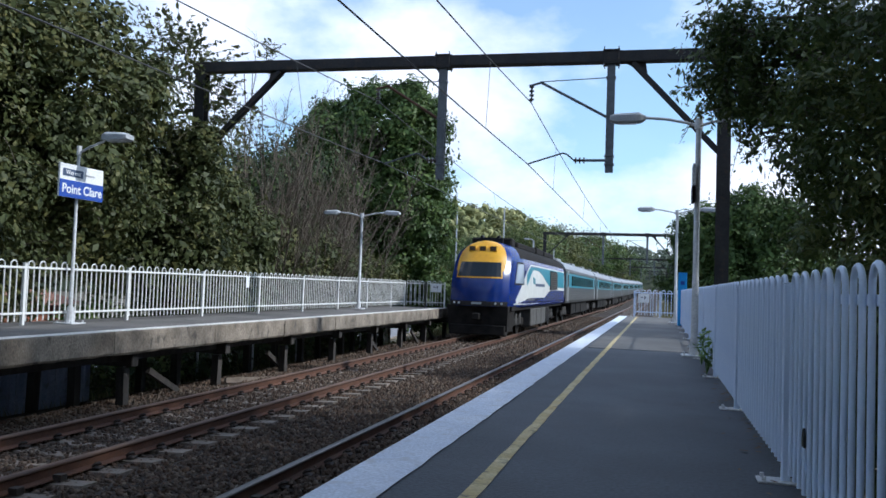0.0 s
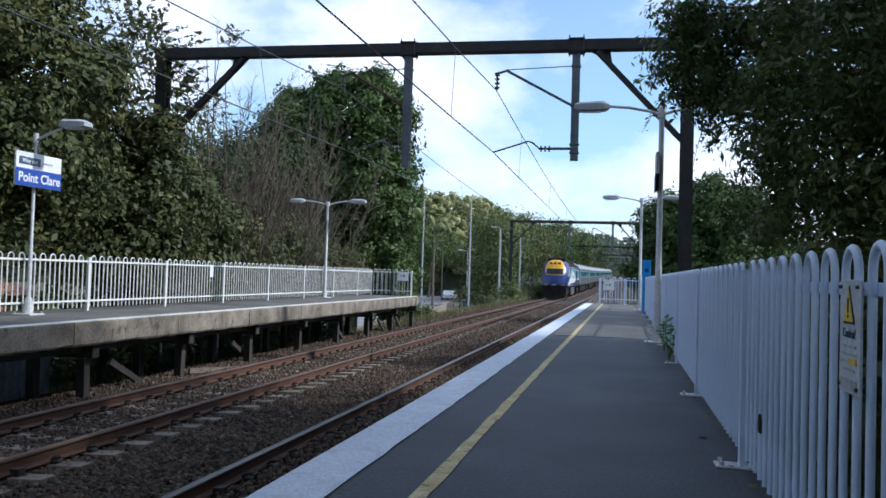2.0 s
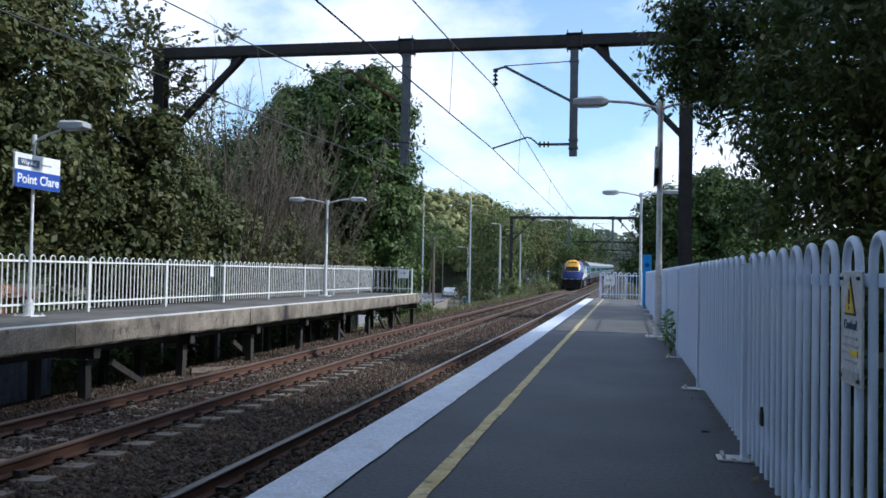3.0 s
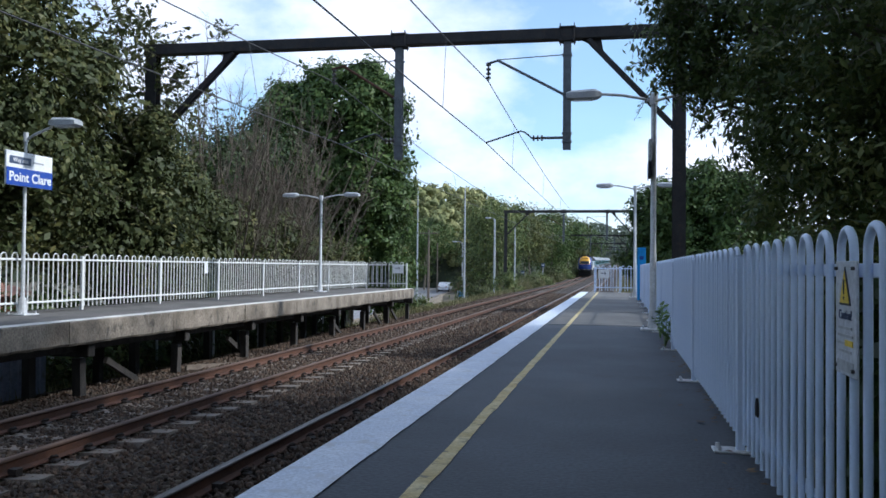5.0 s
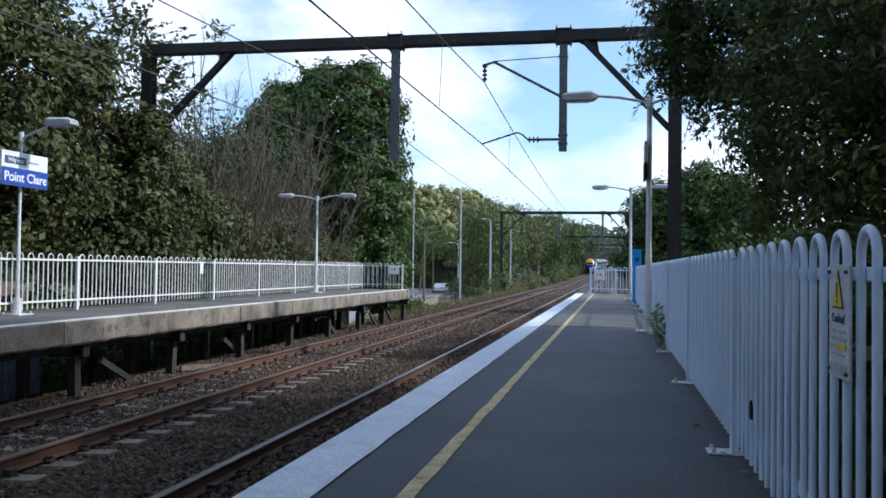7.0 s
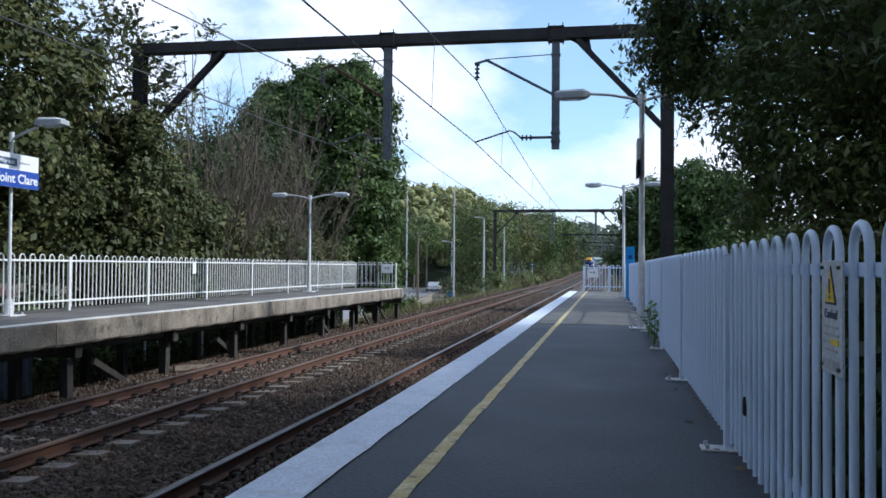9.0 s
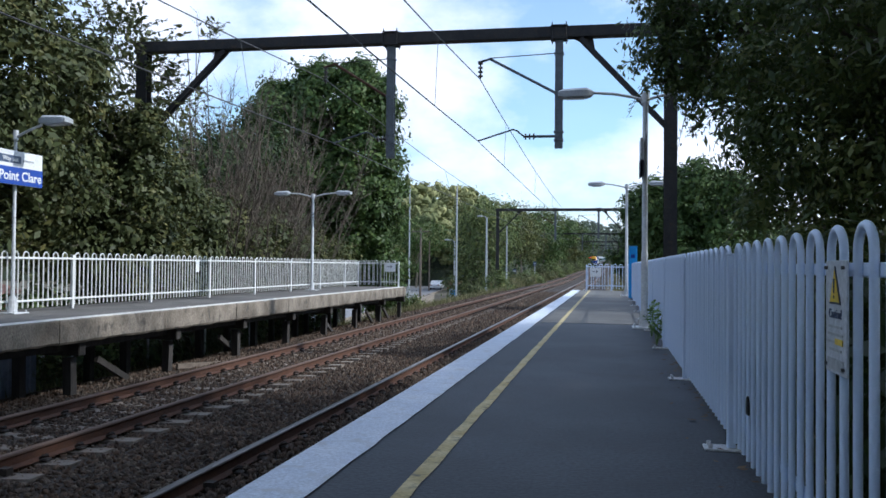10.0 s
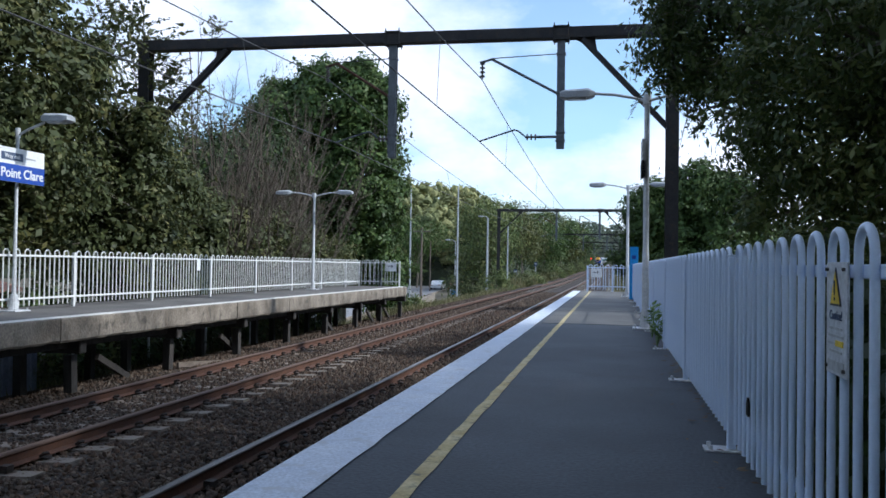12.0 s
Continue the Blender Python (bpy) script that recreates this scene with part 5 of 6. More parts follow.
# ---------------- distance ----------------
def build_hill(name, cx, cy, rx, ry, h, crowns, size, mat, label, seed, per=30, leaf=1.0, u0=-0.97):
    """A wooded ridge: a smooth rise of land covered with uneven tree crowns."""
    rng = np.random.default_rng(seed)
    n, m = 36, 18
    vs, fs = [], []
    for j in range(m + 1):
        for i in range(n + 1):
            u, w = -1 + 2 * i / n, -1 + 2 * j / m
            q = max(0, 1 - u * u) * max(0, 1 - w * w)
            vs.append((cx + u * rx, cy + w * ry, -2.5 + h * q ** 0.5 * (0.85 + 0.15 * math.sin(5 * u + seed))))
    fs = [(j * (n + 1) + i, j * (n + 1) + i + 1, (j + 1) * (n + 1) + i + 1, (j + 1) * (n + 1) + i) for j in range(m) for i in range(n)]
    H = solid(name, Geo().add(vs, fs), SHADED_HILL_EARTH, label, "hill", kind="structure", smooth=True)
    u, w = rng.uniform(u0, 0.97, crowns), rng.uniform(-0.97, 0.12, crowns)
    q = (1 - u * u) * (1 - w * w)
    z = -2.5 + h * q ** 0.5 * (0.85 + 0.15 * np.sin(5 * u + seed))
    s = size * np.clip(rng.lognormal(-0.1, 0.35, crowns), 0.5, 1.55)
    c = np.stack([cx + u * rx, cy + w * ry, z + s * 0.3 + np.where(s > size * 1.4, s * 0.6, 0)], 1)
    k = rng.normal(size=(crowns, per, 3))
    k[..., 2] = np.abs(k[..., 2]) * 1.1 - 0.35
    k /= np.linalg.norm(k, axis=2, keepdims=True)
    knob = rng.normal(size=(crowns, 14, 3))
    knob[..., 2] = np.abs(knob[..., 2]) * 0.9 - 0.2
    knob *= 0.62 / np.linalg.norm(knob, axis=2, keepdims=True)
    of = rng.integers(0, 14, (crowns, per))
    off = np.take_along_axis(knob, of[..., None].repeat(3, 2), 1)
    pts = c[:, None] + (off + k * 0.27 * rng.uniform(0.75, 1.2, (crowns, per, 1))) * s[:, None, None]
    g = (1 + 5 ** 0.5) / 2
    ico = np.array([(-1, g, 0), (1, g, 0), (-1, -g, 0), (1, -g, 0), (0, -1, g), (0, 1, g), (0, -1, -g), (0, 1, -g), (g, 0, -1), (g, 0, 1), (-g, 0, -1), (-g, 0, 1)]) / 1.9
    tri = np.array([(0, 11, 5), (0, 5, 1), (0, 1, 7), (0, 7, 10), (0, 10, 11), (1, 5, 9), (5, 11, 4), (11, 10, 2), (10, 7, 6), (7, 1, 8), (3, 9, 4), (3, 4, 2), (3, 2, 6), (3, 6, 8), (3, 8, 9), (4, 9, 5), (2, 4, 11), (6, 2, 10), (8, 6, 7), (9, 8, 1)])
    lump = c[:, None, None] + (knob[:, :, None] + ico * 0.17 * rng.uniform(0.6, 1.4, (crowns, 14, 12, 1))) * s[:, None, None, None]
    clumps = tri[None] + np.arange(crowns * 14)[:, None, None] * 12
    mass = cloud_mesh("foliage_mass", lump.reshape(-1, 3), clumps.reshape(-1, 3), [mat])
    mass.shade_flat()
    part("foliage_mass", mass, mat, H)["kind"] = "stuff"
    v, f = leaves(pts.reshape(-1, 3), k.reshape(-1, 3) + np.array([0, 0, 0.3]), leaf, seed + 1, 0.2, 0.8, 0.9, 0.35)
    ob = new("woodland", cloud_mesh("woodland", v, f, [mat]))
    ob.parent = H
    tagged(ob, "", kind="stuff")


build_hill("hill_near", -107, 215, 92, 80, 25.0, 640, 3.2, LEAF_HILL, "sunlit wooded hillside of gum trees", 41, 220, 0.42, 0.05)
build_hill("hill_far", 60, 900, 420, 200, 49, 1900, 5.0, LEAF_HAZED, "distant wooded ridge with haze mixed into its leaf colour", 42, 40, 1.3)

# gum trees between the road and the line, going away
gums = [(-13.5, 92, 10.5, 3.6), (-14.5, 104, 12.5, 4.0), (-12.5, 118, 12.0, 3.8), (-15, 131, 13.0, 4.2), (-12.0, 147, 12.5, 4.0), (-13.0, 168, 14.0, 4.4), (-11.5, 190, 14.0, 4.6),
        (-10.8, 216, 14.5, 4.6), (-19, 124, 12.0, 4.4), (-22, 138, 12.5, 4.6), (-34, 112, 12.0, 4.6), (-31, 130, 12.0, 5.0), (-42, 128, 14.0, 5.4), (-10, 246, 14.0, 5.0), (-9, 285, 14.0, 5.2),
        (10, 120, 8.0, 4.5), (9, 160, 9.0, 4.6), (10, 210, 10.0, 5.0), (11, 270, 10.0, 5.5), (9.5, 86, 7.0, 4.0)]
for i, (x, y, h, r) in enumerate(gums):
    g0 = ground_z(x, y)
    rr = random.Random(70 + i)
    lobes = [(x, y, g0 + h * 0.72, r * 0.8, r * 0.8, h * 0.26)]
    for _ in range(4):
        lobes.append((x + rr.uniform(-0.6, 0.6) * r, y + rr.uniform(-0.6, 0.6) * r, g0 + h * rr.uniform(0.28, 0.8), r * rr.uniform(0.4, 0.62), r * rr.uniform(0.4, 0.62), h * rr.uniform(0.12, 0.2)))
    far = y > 150
    build_tree("gum_tree", (x, y, g0), h * 0.75, lobes, 170 if far else 280, 30, 0.85 if far else 0.7, 0.5 if far else 0.32, (LEAF_GUM, LEAF_DARK, LEAF_OLIVE, LEAF_DEEP, LEAF_DARK)[i % 5], "grey-green gum tree with drooping foliage beside the line", 100 + i, r=0.2, inner=0.3, droop=1.2, slim=0.35, group="gum trees along the line")

# low bushes and grass beside the line
for i, (x, y, r) in enumerate([(-15.2, 90, 3.0), (-13.2, 94, 2.0), (-30, 142, 3.2), (-26, 150, 3.6), (-35, 136, 3.6), (-22, 128, 2.6), (-11.0, 66, 0.8), (-10.6, 76, 1.3), (-10.3, 90, 1.5), (-10.2, 104, 1.4), (-9.9, 122, 1.6), (-11.2, 46, 0.7), (-13.2, 49, 0.6), (-9.9, 142, 1.7), (-10.4, 158, 1.9), (-9.6, 176, 1.8), (-9.8, 198, 2.0), (-9.2, 222, 2.1), (-9.0, 250, 2.2), (-8.6, 280, 2.3), (-8.4, 310, 2.4), (-16.7, 92, 1.9)]):
    g0 = ground_z(x, y)
    build_tree("bush", (x, y, g0), r * 0.8, [(x, y, g0 + r * 0.7, r, r, r * 0.9), (x + r * 0.6, y + r * 0.5, g0 + r * 0.5, r * 0.7, r * 0.8, r * 0.6)], 110, 28, 0.14 * r + 0.06, 0.1 + 0.06 * r, LEAF_GUM if i % 2 else LEAF_MID, "low green bush beside the railway", 140 + i, r=0.05, group="bushes beside the line", category="bush")


def build_grass(x0, x1, y0, y1, count, h, seed, label):
    rng = np.random.default_rng(seed)
    x, y = rng.uniform(x0, x1, count), rng.uniform(y0, y1, count)
    z = np.array([ground_z(float(a), float(b)) for a, b in zip(x, y)])
    x = x + np.array([bend(float(b))[0] for b in y])
    a, hh = rng.uniform(0, 6.28, count), h * rng.uniform(0.4, 1.3, count)
    w = 0.016 + 0.016 * (y / 40)
    lx, ly = rng.normal(0, 0.3, count) * hh, rng.normal(0, 0.3, count) * hh
    v = np.stack([np.stack([x - np.cos(a) * w, y - np.sin(a) * w, z - 0.03], 1), np.stack([x + np.cos(a) * w, y + np.sin(a) * w, z - 0.03], 1), np.stack([x + lx, y + ly, z + hh], 1)], 1)
    ob = new("grass", cloud_mesh("grass", v.reshape(-1, 3), np.arange(count * 3).reshape(-1, 3), [GRASS]))
    tagged(ob, label, "grass", kind="stuff")


build_grass(-12.2, -9.2, 33.5, 220, 40000, 0.5, 51, "dry yellow-green grass and weeds beside the track")
build_grass(-11.6, -9.4, 78, 170, 9000, 1.2, 54, "tall straw-coloured grass beside the track")
build_grass(0.2, 3.0, 35, 160, 12000, 0.5, 52, "tall dry grass beyond the platform end")
build_grass(-13.5, -10.6, 2, 34, 9000, 0.4, 53, "rank weeds under and behind the far platform")

# a low concrete wall between the platform end and the road
solid("retaining_wall", Geo().add([(a + o, y, z) for y, a in ((46.0, -11.8), (68.0, -14.6)) for o, z in ((-0.25, -2.8), (0.0, -2.8), (0.0, -1.45), (-0.25, -1.45))], [(0, 1, 2, 3), (7, 6, 5, 4), (1, 5, 6, 2), (0, 3, 7, 4), (2, 6, 7, 3), (0, 4, 5, 1)]), CONCRETE, "low stained concrete retaining wall beside the road", "wall", kind="structure")

# the road beyond the far platform
vs = []
ys = [2, 20, 40, 60, 80, 100, 125, 150]
def road_x(y):
    return -17.0 - max(0, y - 40) * 0.1
for y in ys:
    z = ground_z(-20, y) + 0.05
    vs += [(road_x(y) - 9, y, z), (road_x(y), y, z)]
solid("road", Geo().add(vs, [(2 * i, 2 * i + 1, 2 * i + 3, 2 * i + 2) for i in range(len(ys) - 1)]), ROAD, "grey asphalt road running beside the railway", "road", kind="structure")
vs = []
for y in ys:
    z = ground_z(-20, y) + 0.06
    vs += [(road_x(y), y, z - 0.2), (road_x(y), y, z + 0.12), (road_x(y) + 0.2, y, z + 0.12), (road_x(y) + 0.2, y, z - 0.2)]
solid("kerb", Geo().add(vs, [(4 * i + k, 4 * i + k + 1, 4 * i + k + 5, 4 * i + k + 4) for i in range(len(ys) - 1) for k in range(3)]), CONCRETE, "pale concrete kerb along the road", "kerb", kind="structure")


def build_pole(name, x, y, h, arm, label, mat, r=0.09):
    g0 = ground_z(x, y)
    P = thing(name, pose(x, y, g0), label, "pole", "poles along the road")
    part("shaft", Geo().tube([(0, 0, -0.3), (0, 0, h * 0.5), (0, 0, h)], r, 8, r2=r * 0.6), mat, P, "", True)
    if arm > 0:
        part("arm", Geo().tube([(0, 0, h - 0.15), (-arm * 0.4, 0, h + 0.12), (-arm, 0, h + 0.15)], 0.04, 6), mat, P)
        part("lantern", lamp_head(-arm, h + 0.15, -1), GREY_PAINT, P, "grey lantern head")
    elif arm < 0:
        part("cross_arm", Geo().box(-1.1, 1.1, -0.06, 0.06, h - 0.5, h - 0.36, 0.01), TIMBER_PALE, P)
        for k in (-1, -0.5, 0.5, 1):
            part("insulator", insulator(Geo(), (k, 0, h - 0.36), (k, 0, h - 0.2), 0.05, 2), PORCELAIN, P)
    return P


build_pole("street_lamp", -24.0, 97, 13.6, 0.9, "tall grey street lamp beside the road", GREY_PAINT, 0.11)
build_pole("street_lamp", -16.3, 87, 12.4, 0.0, "tall thin grey steel pole beside the road", GREY_PAINT, 0.11)
build_pole("street_lamp", -12.9, 86, 8.4, 0.45, "tall grey street lamp with a curved arm beside the road", GREY_PAINT, 0.13)
build_pole("street_lamp", -10.5, 84, 6.8, 0.0, "thin grey steel pole beside the line", GREY_PAINT, 0.09)
build_pole("street_lamp", -19.0, 100, 7.0, 0.7, "short grey street lamp beside the road", GREY_PAINT, 0.09)
build_pole("power_pole", -23.3, 100, 8.6, -1.0, "brown timber power pole with a cross arm", TIMBER_PALE, 0.17)
build_pole("power_pole", -26.6, 120, 7.5, 0.0, "thin brown timber pole", TIMBER_PALE, 0.12)


def build_cabinet(x, y):
    z = ground_z(x, y)
    C = thing("relay_cabinet", pose(x, y, z), "pale blue-grey trackside equipment cabinet on legs", "cabinet")
    part("body", Geo().box(-0.5, 0.5, -0.3, 0.3, 0.35, 1.15, 0.02), LENS, C)
    part("lid", Geo().box(-0.54, 0.54, -0.34, 0.34, 1.152, 1.2, 0.01), GREY_PAINT, C)
    part("door_panel", Geo().box(-0.35, 0.35, -0.312, -0.302, 0.45, 1.05, 0.004), POST_BLUE, C, "pale blue door panel")
    for a in (-0.42, 0.42):
        part("leg", Geo().box(a - 0.05, a + 0.05, -0.25, 0.25, -0.1, 0.348), GALV, C)


build_cabinet(-18.5, 97.0)


def build_track_marker(x, y, h):
    z = ground_z(x, y)
    M = thing("track_marker", pose(x, y, z), "small blue and white marker board on a post beside the track", "marker", "track markers")
    part("post", Geo().tube([(0, 0, -0.2), (0, 0, h)], 0.05, 8), GREY_PAINT, M)
    part("board", Geo().box(-0.2, 0.2, -0.07, -0.05, h - 0.5, h, 0.005), PANEL_SLATE, M, "blue marker board")
    part("number_bar", Geo().box(-0.14, 0.14, -0.075, -0.071, h - 0.3, h - 0.15), SHADED_WHITE, M)


build_track_marker(-9.7, 107, 3.0)
build_track_marker(-10.6, 92, 2.4)


def build_car(x, y, paint, label):
    z = ground_z(-20, y) + 0.06
    C = thing("parked_car", pose(x, y, z), label, "car", "parked cars")
    side = [(-2.1, 0.3), (-2.15, 0.75), (-1.3, 0.92), (-0.75, 1.38), (0.75, 1.42), (1.6, 0.98), (2.1, 0.88), (2.12, 0.3)]
    part("body", Geo().plate(side, -0.85, 0.85), paint, C)
    part("windows", Geo().plate([(-1.15, 0.93), (-0.72, 1.32), (0.72, 1.36), (1.4, 0.97)], -0.862, 0.862), DARK_GLASS, C, "dark side windows")
    for wy in (-1.3, 1.3):
        for s in (-1, 1):
            w = part("wheel", Geo().tube([(s * 0.7, wy, 0.31), (s * 0.88, wy, 0.31)], 0.31, 16), RUBBER, C)
            part("rim", Geo().tube([(s * 0.86, wy, 0.31), (s * 0.895, wy, 0.31)], 0.19, 12), GALV, w)
    for s in (-0.6, 0.6):
        part("tail_light", Geo().box(s - 0.15, s + 0.15, -2.17, -2.12, 0.68, 0.8, 0.01), BRICK_RED, C, "red tail light")


build_car(-17.6, 17.5, CAR_BLUE, "blue parked car behind the platform trestles")
build_car(-26.6, 126, CAR_WHITE, "white parked car beside the road")
build_car(-23.0, 122, ROOF_TILE, "dark red parked car beside the road")


def build_house(x, y):
    z = ground_z(x, y)
    H = thing("house", pose(x, y, z), "low red-brick house with a tiled roof behind trees", "house")
    part("wall", Geo().box(-4, 4, -5, 5, -0.2, 2.8), BRICK_RED, H)
    part("roof", Geo().add([(-4.5, -5.5, 2.8), (4.5, -5.5, 2.8), (4.5, 5.5, 2.8), (-4.5, 5.5, 2.8), (0, -2.5, 4.6), (0, 2.5, 4.6)], [(0, 1, 4), (1, 2, 5, 4), (2, 3, 5), (3, 0, 4, 5), (0, 3, 2, 1)]), ROOF_TILE, H, "brown tiled hip roof")
    for wy in (-3, 0.2, 3):
        w = part("window", Geo().box(4.0, 4.06, wy - 0.8, wy + 0.8, 0.9, 2.1, 0.01), SIGN_WHITE, H, "white-framed window")
        part("pane", Geo().box(4.061, 4.07, wy - 0.7, wy + 0.7, 1.0, 2.0), DARK_GLASS, w)
    w = part("window", Geo().box(-1.4, 1.4, -5.06, -5.0, 0.9, 2.1, 0.01), SIGN_WHITE, H, "white-framed window")
    part("pane", Geo().box(-1.3, 1.3, -5.07, -5.061, 1.0, 2.0), DARK_GLASS, w)


build_house(-38, 104)
build_house(-26, 22)


def build_mesh_fence():
    """Chain-link panels behind the far platform."""
    F = thing("chain_link_fence", pose(-11.5, 0, 0), "rusty chain-link fence behind the far platform", "fence")
    z0 = -2.35
    for y in range(4, 34, 3):
        part("post", Geo().tube([(0, y, z0), (0, y, z0 + 1.5)], 0.03, 6), GALV, F)
    wires = Geo()
    for i in range(220):
        y = 4 + i * 0.13
        wires.tube([(0, y, z0 + 0.05), (0, y + 1.3, z0 + 1.4)], 0.0022, 3)
        wires.tube([(0.006, y + 1.3, z0 + 0.05), (0.006, y, z0 + 1.4)], 0.0022, 3)
    part("mesh", wires, RUST_RAIL, F, "rusty wire mesh")["kind"] = "stuff"


build_mesh_fence()


def build_sheet_fence():
    """Ribbed metal sheets behind the trestles."""
    F = thing("sheet_metal_fence", pose(-11.3, 7.5, -2.5), "faded blue-grey ribbed metal sheet fence behind the trestles", "fence")
    for k in range(7):
        ring = [(0.0 if i % 2 else 0.03, 0.1 * i) for i in range(11)]
        vs = [(a - o, k * 1.01 + b, z) for o in (0.0, 0.004) for z in (0.0, 1.75) for a, b in ring]
        fs = [(i, i + 1, 12 + i, 11 + i) for i in range(10)] + [(22 + i, 33 + i, 34 + i, 23 + i) for i in range(10)]
        part("sheet", Geo().add(vs, fs), SHEET_BLUE, F)
    for k in range(4):
        part("post", Geo().box(-0.09, -0.03, k * 2.3, k * 2.3 + 0.06, 0, 1.8), TIMBER, F)


build_sheet_fence()


def build_signal():
    y = 302.0
    S = thing("railway_signal", pose(-7.62, y, RAIL + bend(y)[1]), "tall railway signal showing red beside the line", "signal")
    part("mast", Geo().tube([(0, 0.3, -0.4), (0, 0.3, 5.2)], 0.08, 8), GREY_PAINT, S)
    part("head", Geo().box(-0.4, 0.36, 0.0, 0.38, 2.75, 4.4, 0.04), BLACK, S, "black signal head")
    for z in (3.35, 3.95):
        part("hood", Geo().tube([(0, -0.22, z + 0.34), (0, 0.0, z + 0.34)], 0.12, 10), BLACK, S)
    part("red_lens", Geo().ball((0, -0.05, 3.3), 0.36, 0.1, 0.42, 14), RED_GLOW, S, "glowing red lens", True)


build_signal()


# ---------------- the train ----------------
SIDE = [(1.05, 1.40), (1.2, 1.45), (1.6, 1.45), (2.0, 1.45), (2.4, 1.44), (2.75, 1.42), (3.0, 1.37), (3.2, 1.28), (3.38, 1.12), (3.52, 0.88), (3.62, 0.55), (3.66, 0.2)]


def rake(z):
    """How far the nose leans back at a height above the rail."""
    if z < 2.0:
        return 0.10 * (z - 1.05) / 0.95
    return 0.10 + 0.62 * (z - 2.0) ** 1.1 if z < 3.2 else 0.10 + 0.62 * 1.2 ** 1.1 + 1.1 * (z - 3.2)


def nose(s, z, w):
    """A place on the nose: s from -1 to 1 across, at height z where the body is w wide."""
    narrow = w * 0.80
    return s * narrow, rake(z) + 0.5 * abs(s) ** 3.2


def width_at(z):
    return float(np.interp(z, [a for a, _ in SIDE], [b for _, b in SIDE]))


def nose_patch(z0, z1, s0, s1, out, rows=6, cols=10, taper=0.0):
    """A panel that follows the nose, proud of it by out."""
    vs = []
    for i in range(rows + 1):
        z = z0 + (z1 - z0) * i / rows
        k = 1 - taper * i / rows
        for j in range(cols + 1):
            x, y = nose((s0 + (s1 - s0) * j / cols) * k, z, width_at(z))
            vs.append((x, y - out, z))
    n = cols + 1
    fs = [(i * n + j, i * n + j + 1, (i + 1) * n + j + 1, (i + 1) * n + j) for i in range(rows) for j in range(cols)]
    g = Geo().add(vs, fs)
    rim = [j for j in range(n)] + [i * n + cols for i in range(1, rows + 1)] + [rows * n + j for j in range(cols - 1, -1, -1)] + [i * n for i in range(rows - 1, 0, -1)]
    k = len(g.v)
    g.v += [(g.v[i][0], g.v[i][1] + out + 0.01, g.v[i][2]) for i in rim]
    m = len(rim)
    g.f += [(rim[a], rim[(a + 1) % m], k + (a + 1) % m, k + a) for a in range(m)]
    g.m += [0] * m
    return g


def ease(u):
    u = min(1, max(0, u))
    return u * u * (3 - 2 * u)


def flank(s, y, z):
    """Sideways place of the body side at y and z, on side s."""
    w = width_at(z)
    xe, ye = nose(1, z, w)
    t = min(1, max(0, (y - ye) / (3.0 - ye)))
    return s * (xe + (w - xe) * (1 - (1 - t) ** 2))


def flank_patch(s, y0, y1, low, high, out, cols, rows=5):
    """A panel that follows the body side between two height curves."""
    vs, n = [], rows + 1
    for i in range(cols + 1):
        y = y0 + (y1 - y0) * i / cols
        for j in range(n):
            z = low(y) + (max(high(y), low(y) + 0.01) - low(y)) * j / rows
            vs.append((flank(s, y, z) + s * out, y, z))
    fs = [(i * n + j, i * n + j + 1, (i + 1) * n + j + 1, (i + 1) * n + j) for i in range(cols) for j in range(rows)]
    g = Geo().add(vs, fs)
    rim = [j for j in range(n)] + [i * n + rows for i in range(1, cols + 1)] + [cols * n + j for j in range(rows - 1, -1, -1)] + [i * n for i in range(cols - 1, 0, -1)]
    k, m = len(g.v), len(rim)
    g.v += [(g.v[i][0] - s * (out + 0.01), g.v[i][1], g.v[i][2]) for i in rim]
    g.f += [(rim[a], rim[(a + 1) % m], k + (a + 1) % m, k + a) for a in range(m)]
    g.m += [0] * m
    return g


UP = 0.2                      # the bodies ride this much above the nominal heights


def raise_body(car):
    for o in car.children:
        if o.name.split(".")[0] not in ("bogie", "skirt", "snow_plough", "coupler", "underfloor_box"):
            o.location.z += UP


def bogie(car, y):
    B = part("bogie", Geo().box(-1.05, -0.9, y - 1.6, y + 1.6, 0.42, 0.72, 0.03).box(0.9, 1.05, y - 1.6, y + 1.6, 0.42, 0.72, 0.03).box(-0.9, 0.9, y - 0.3, y + 0.3, 0.45, 0.85, 0.02), UNDERGEAR, car, "sooty bogie frame")
    for a in (-1.3, 1.3):
        w = Geo()
        for s in (-1, 1):
            w.tube([(s * 0.69, y + a, 0.46), (s * 0.82, y + a, 0.46)], 0.46, 20)
            w.tube([(s * 0.82, y + a, 0.46), (s * 1.0, y + a, 0.46)], 0.12, 8)
        w.tube([(-0.7, y + a, 0.46), (0.7, y + a, 0.46)], 0.08, 8)
        part("wheelset", w, UNDERGEAR, B)
    for s in (-1, 1):
        for a in (-0.5, 0.5):
            part("spring", Geo().tube([(s * 1.0, y + a, 0.5), (s * 1.0, y + a, 0.95)], 0.11, 10), GREY_BOX, B)


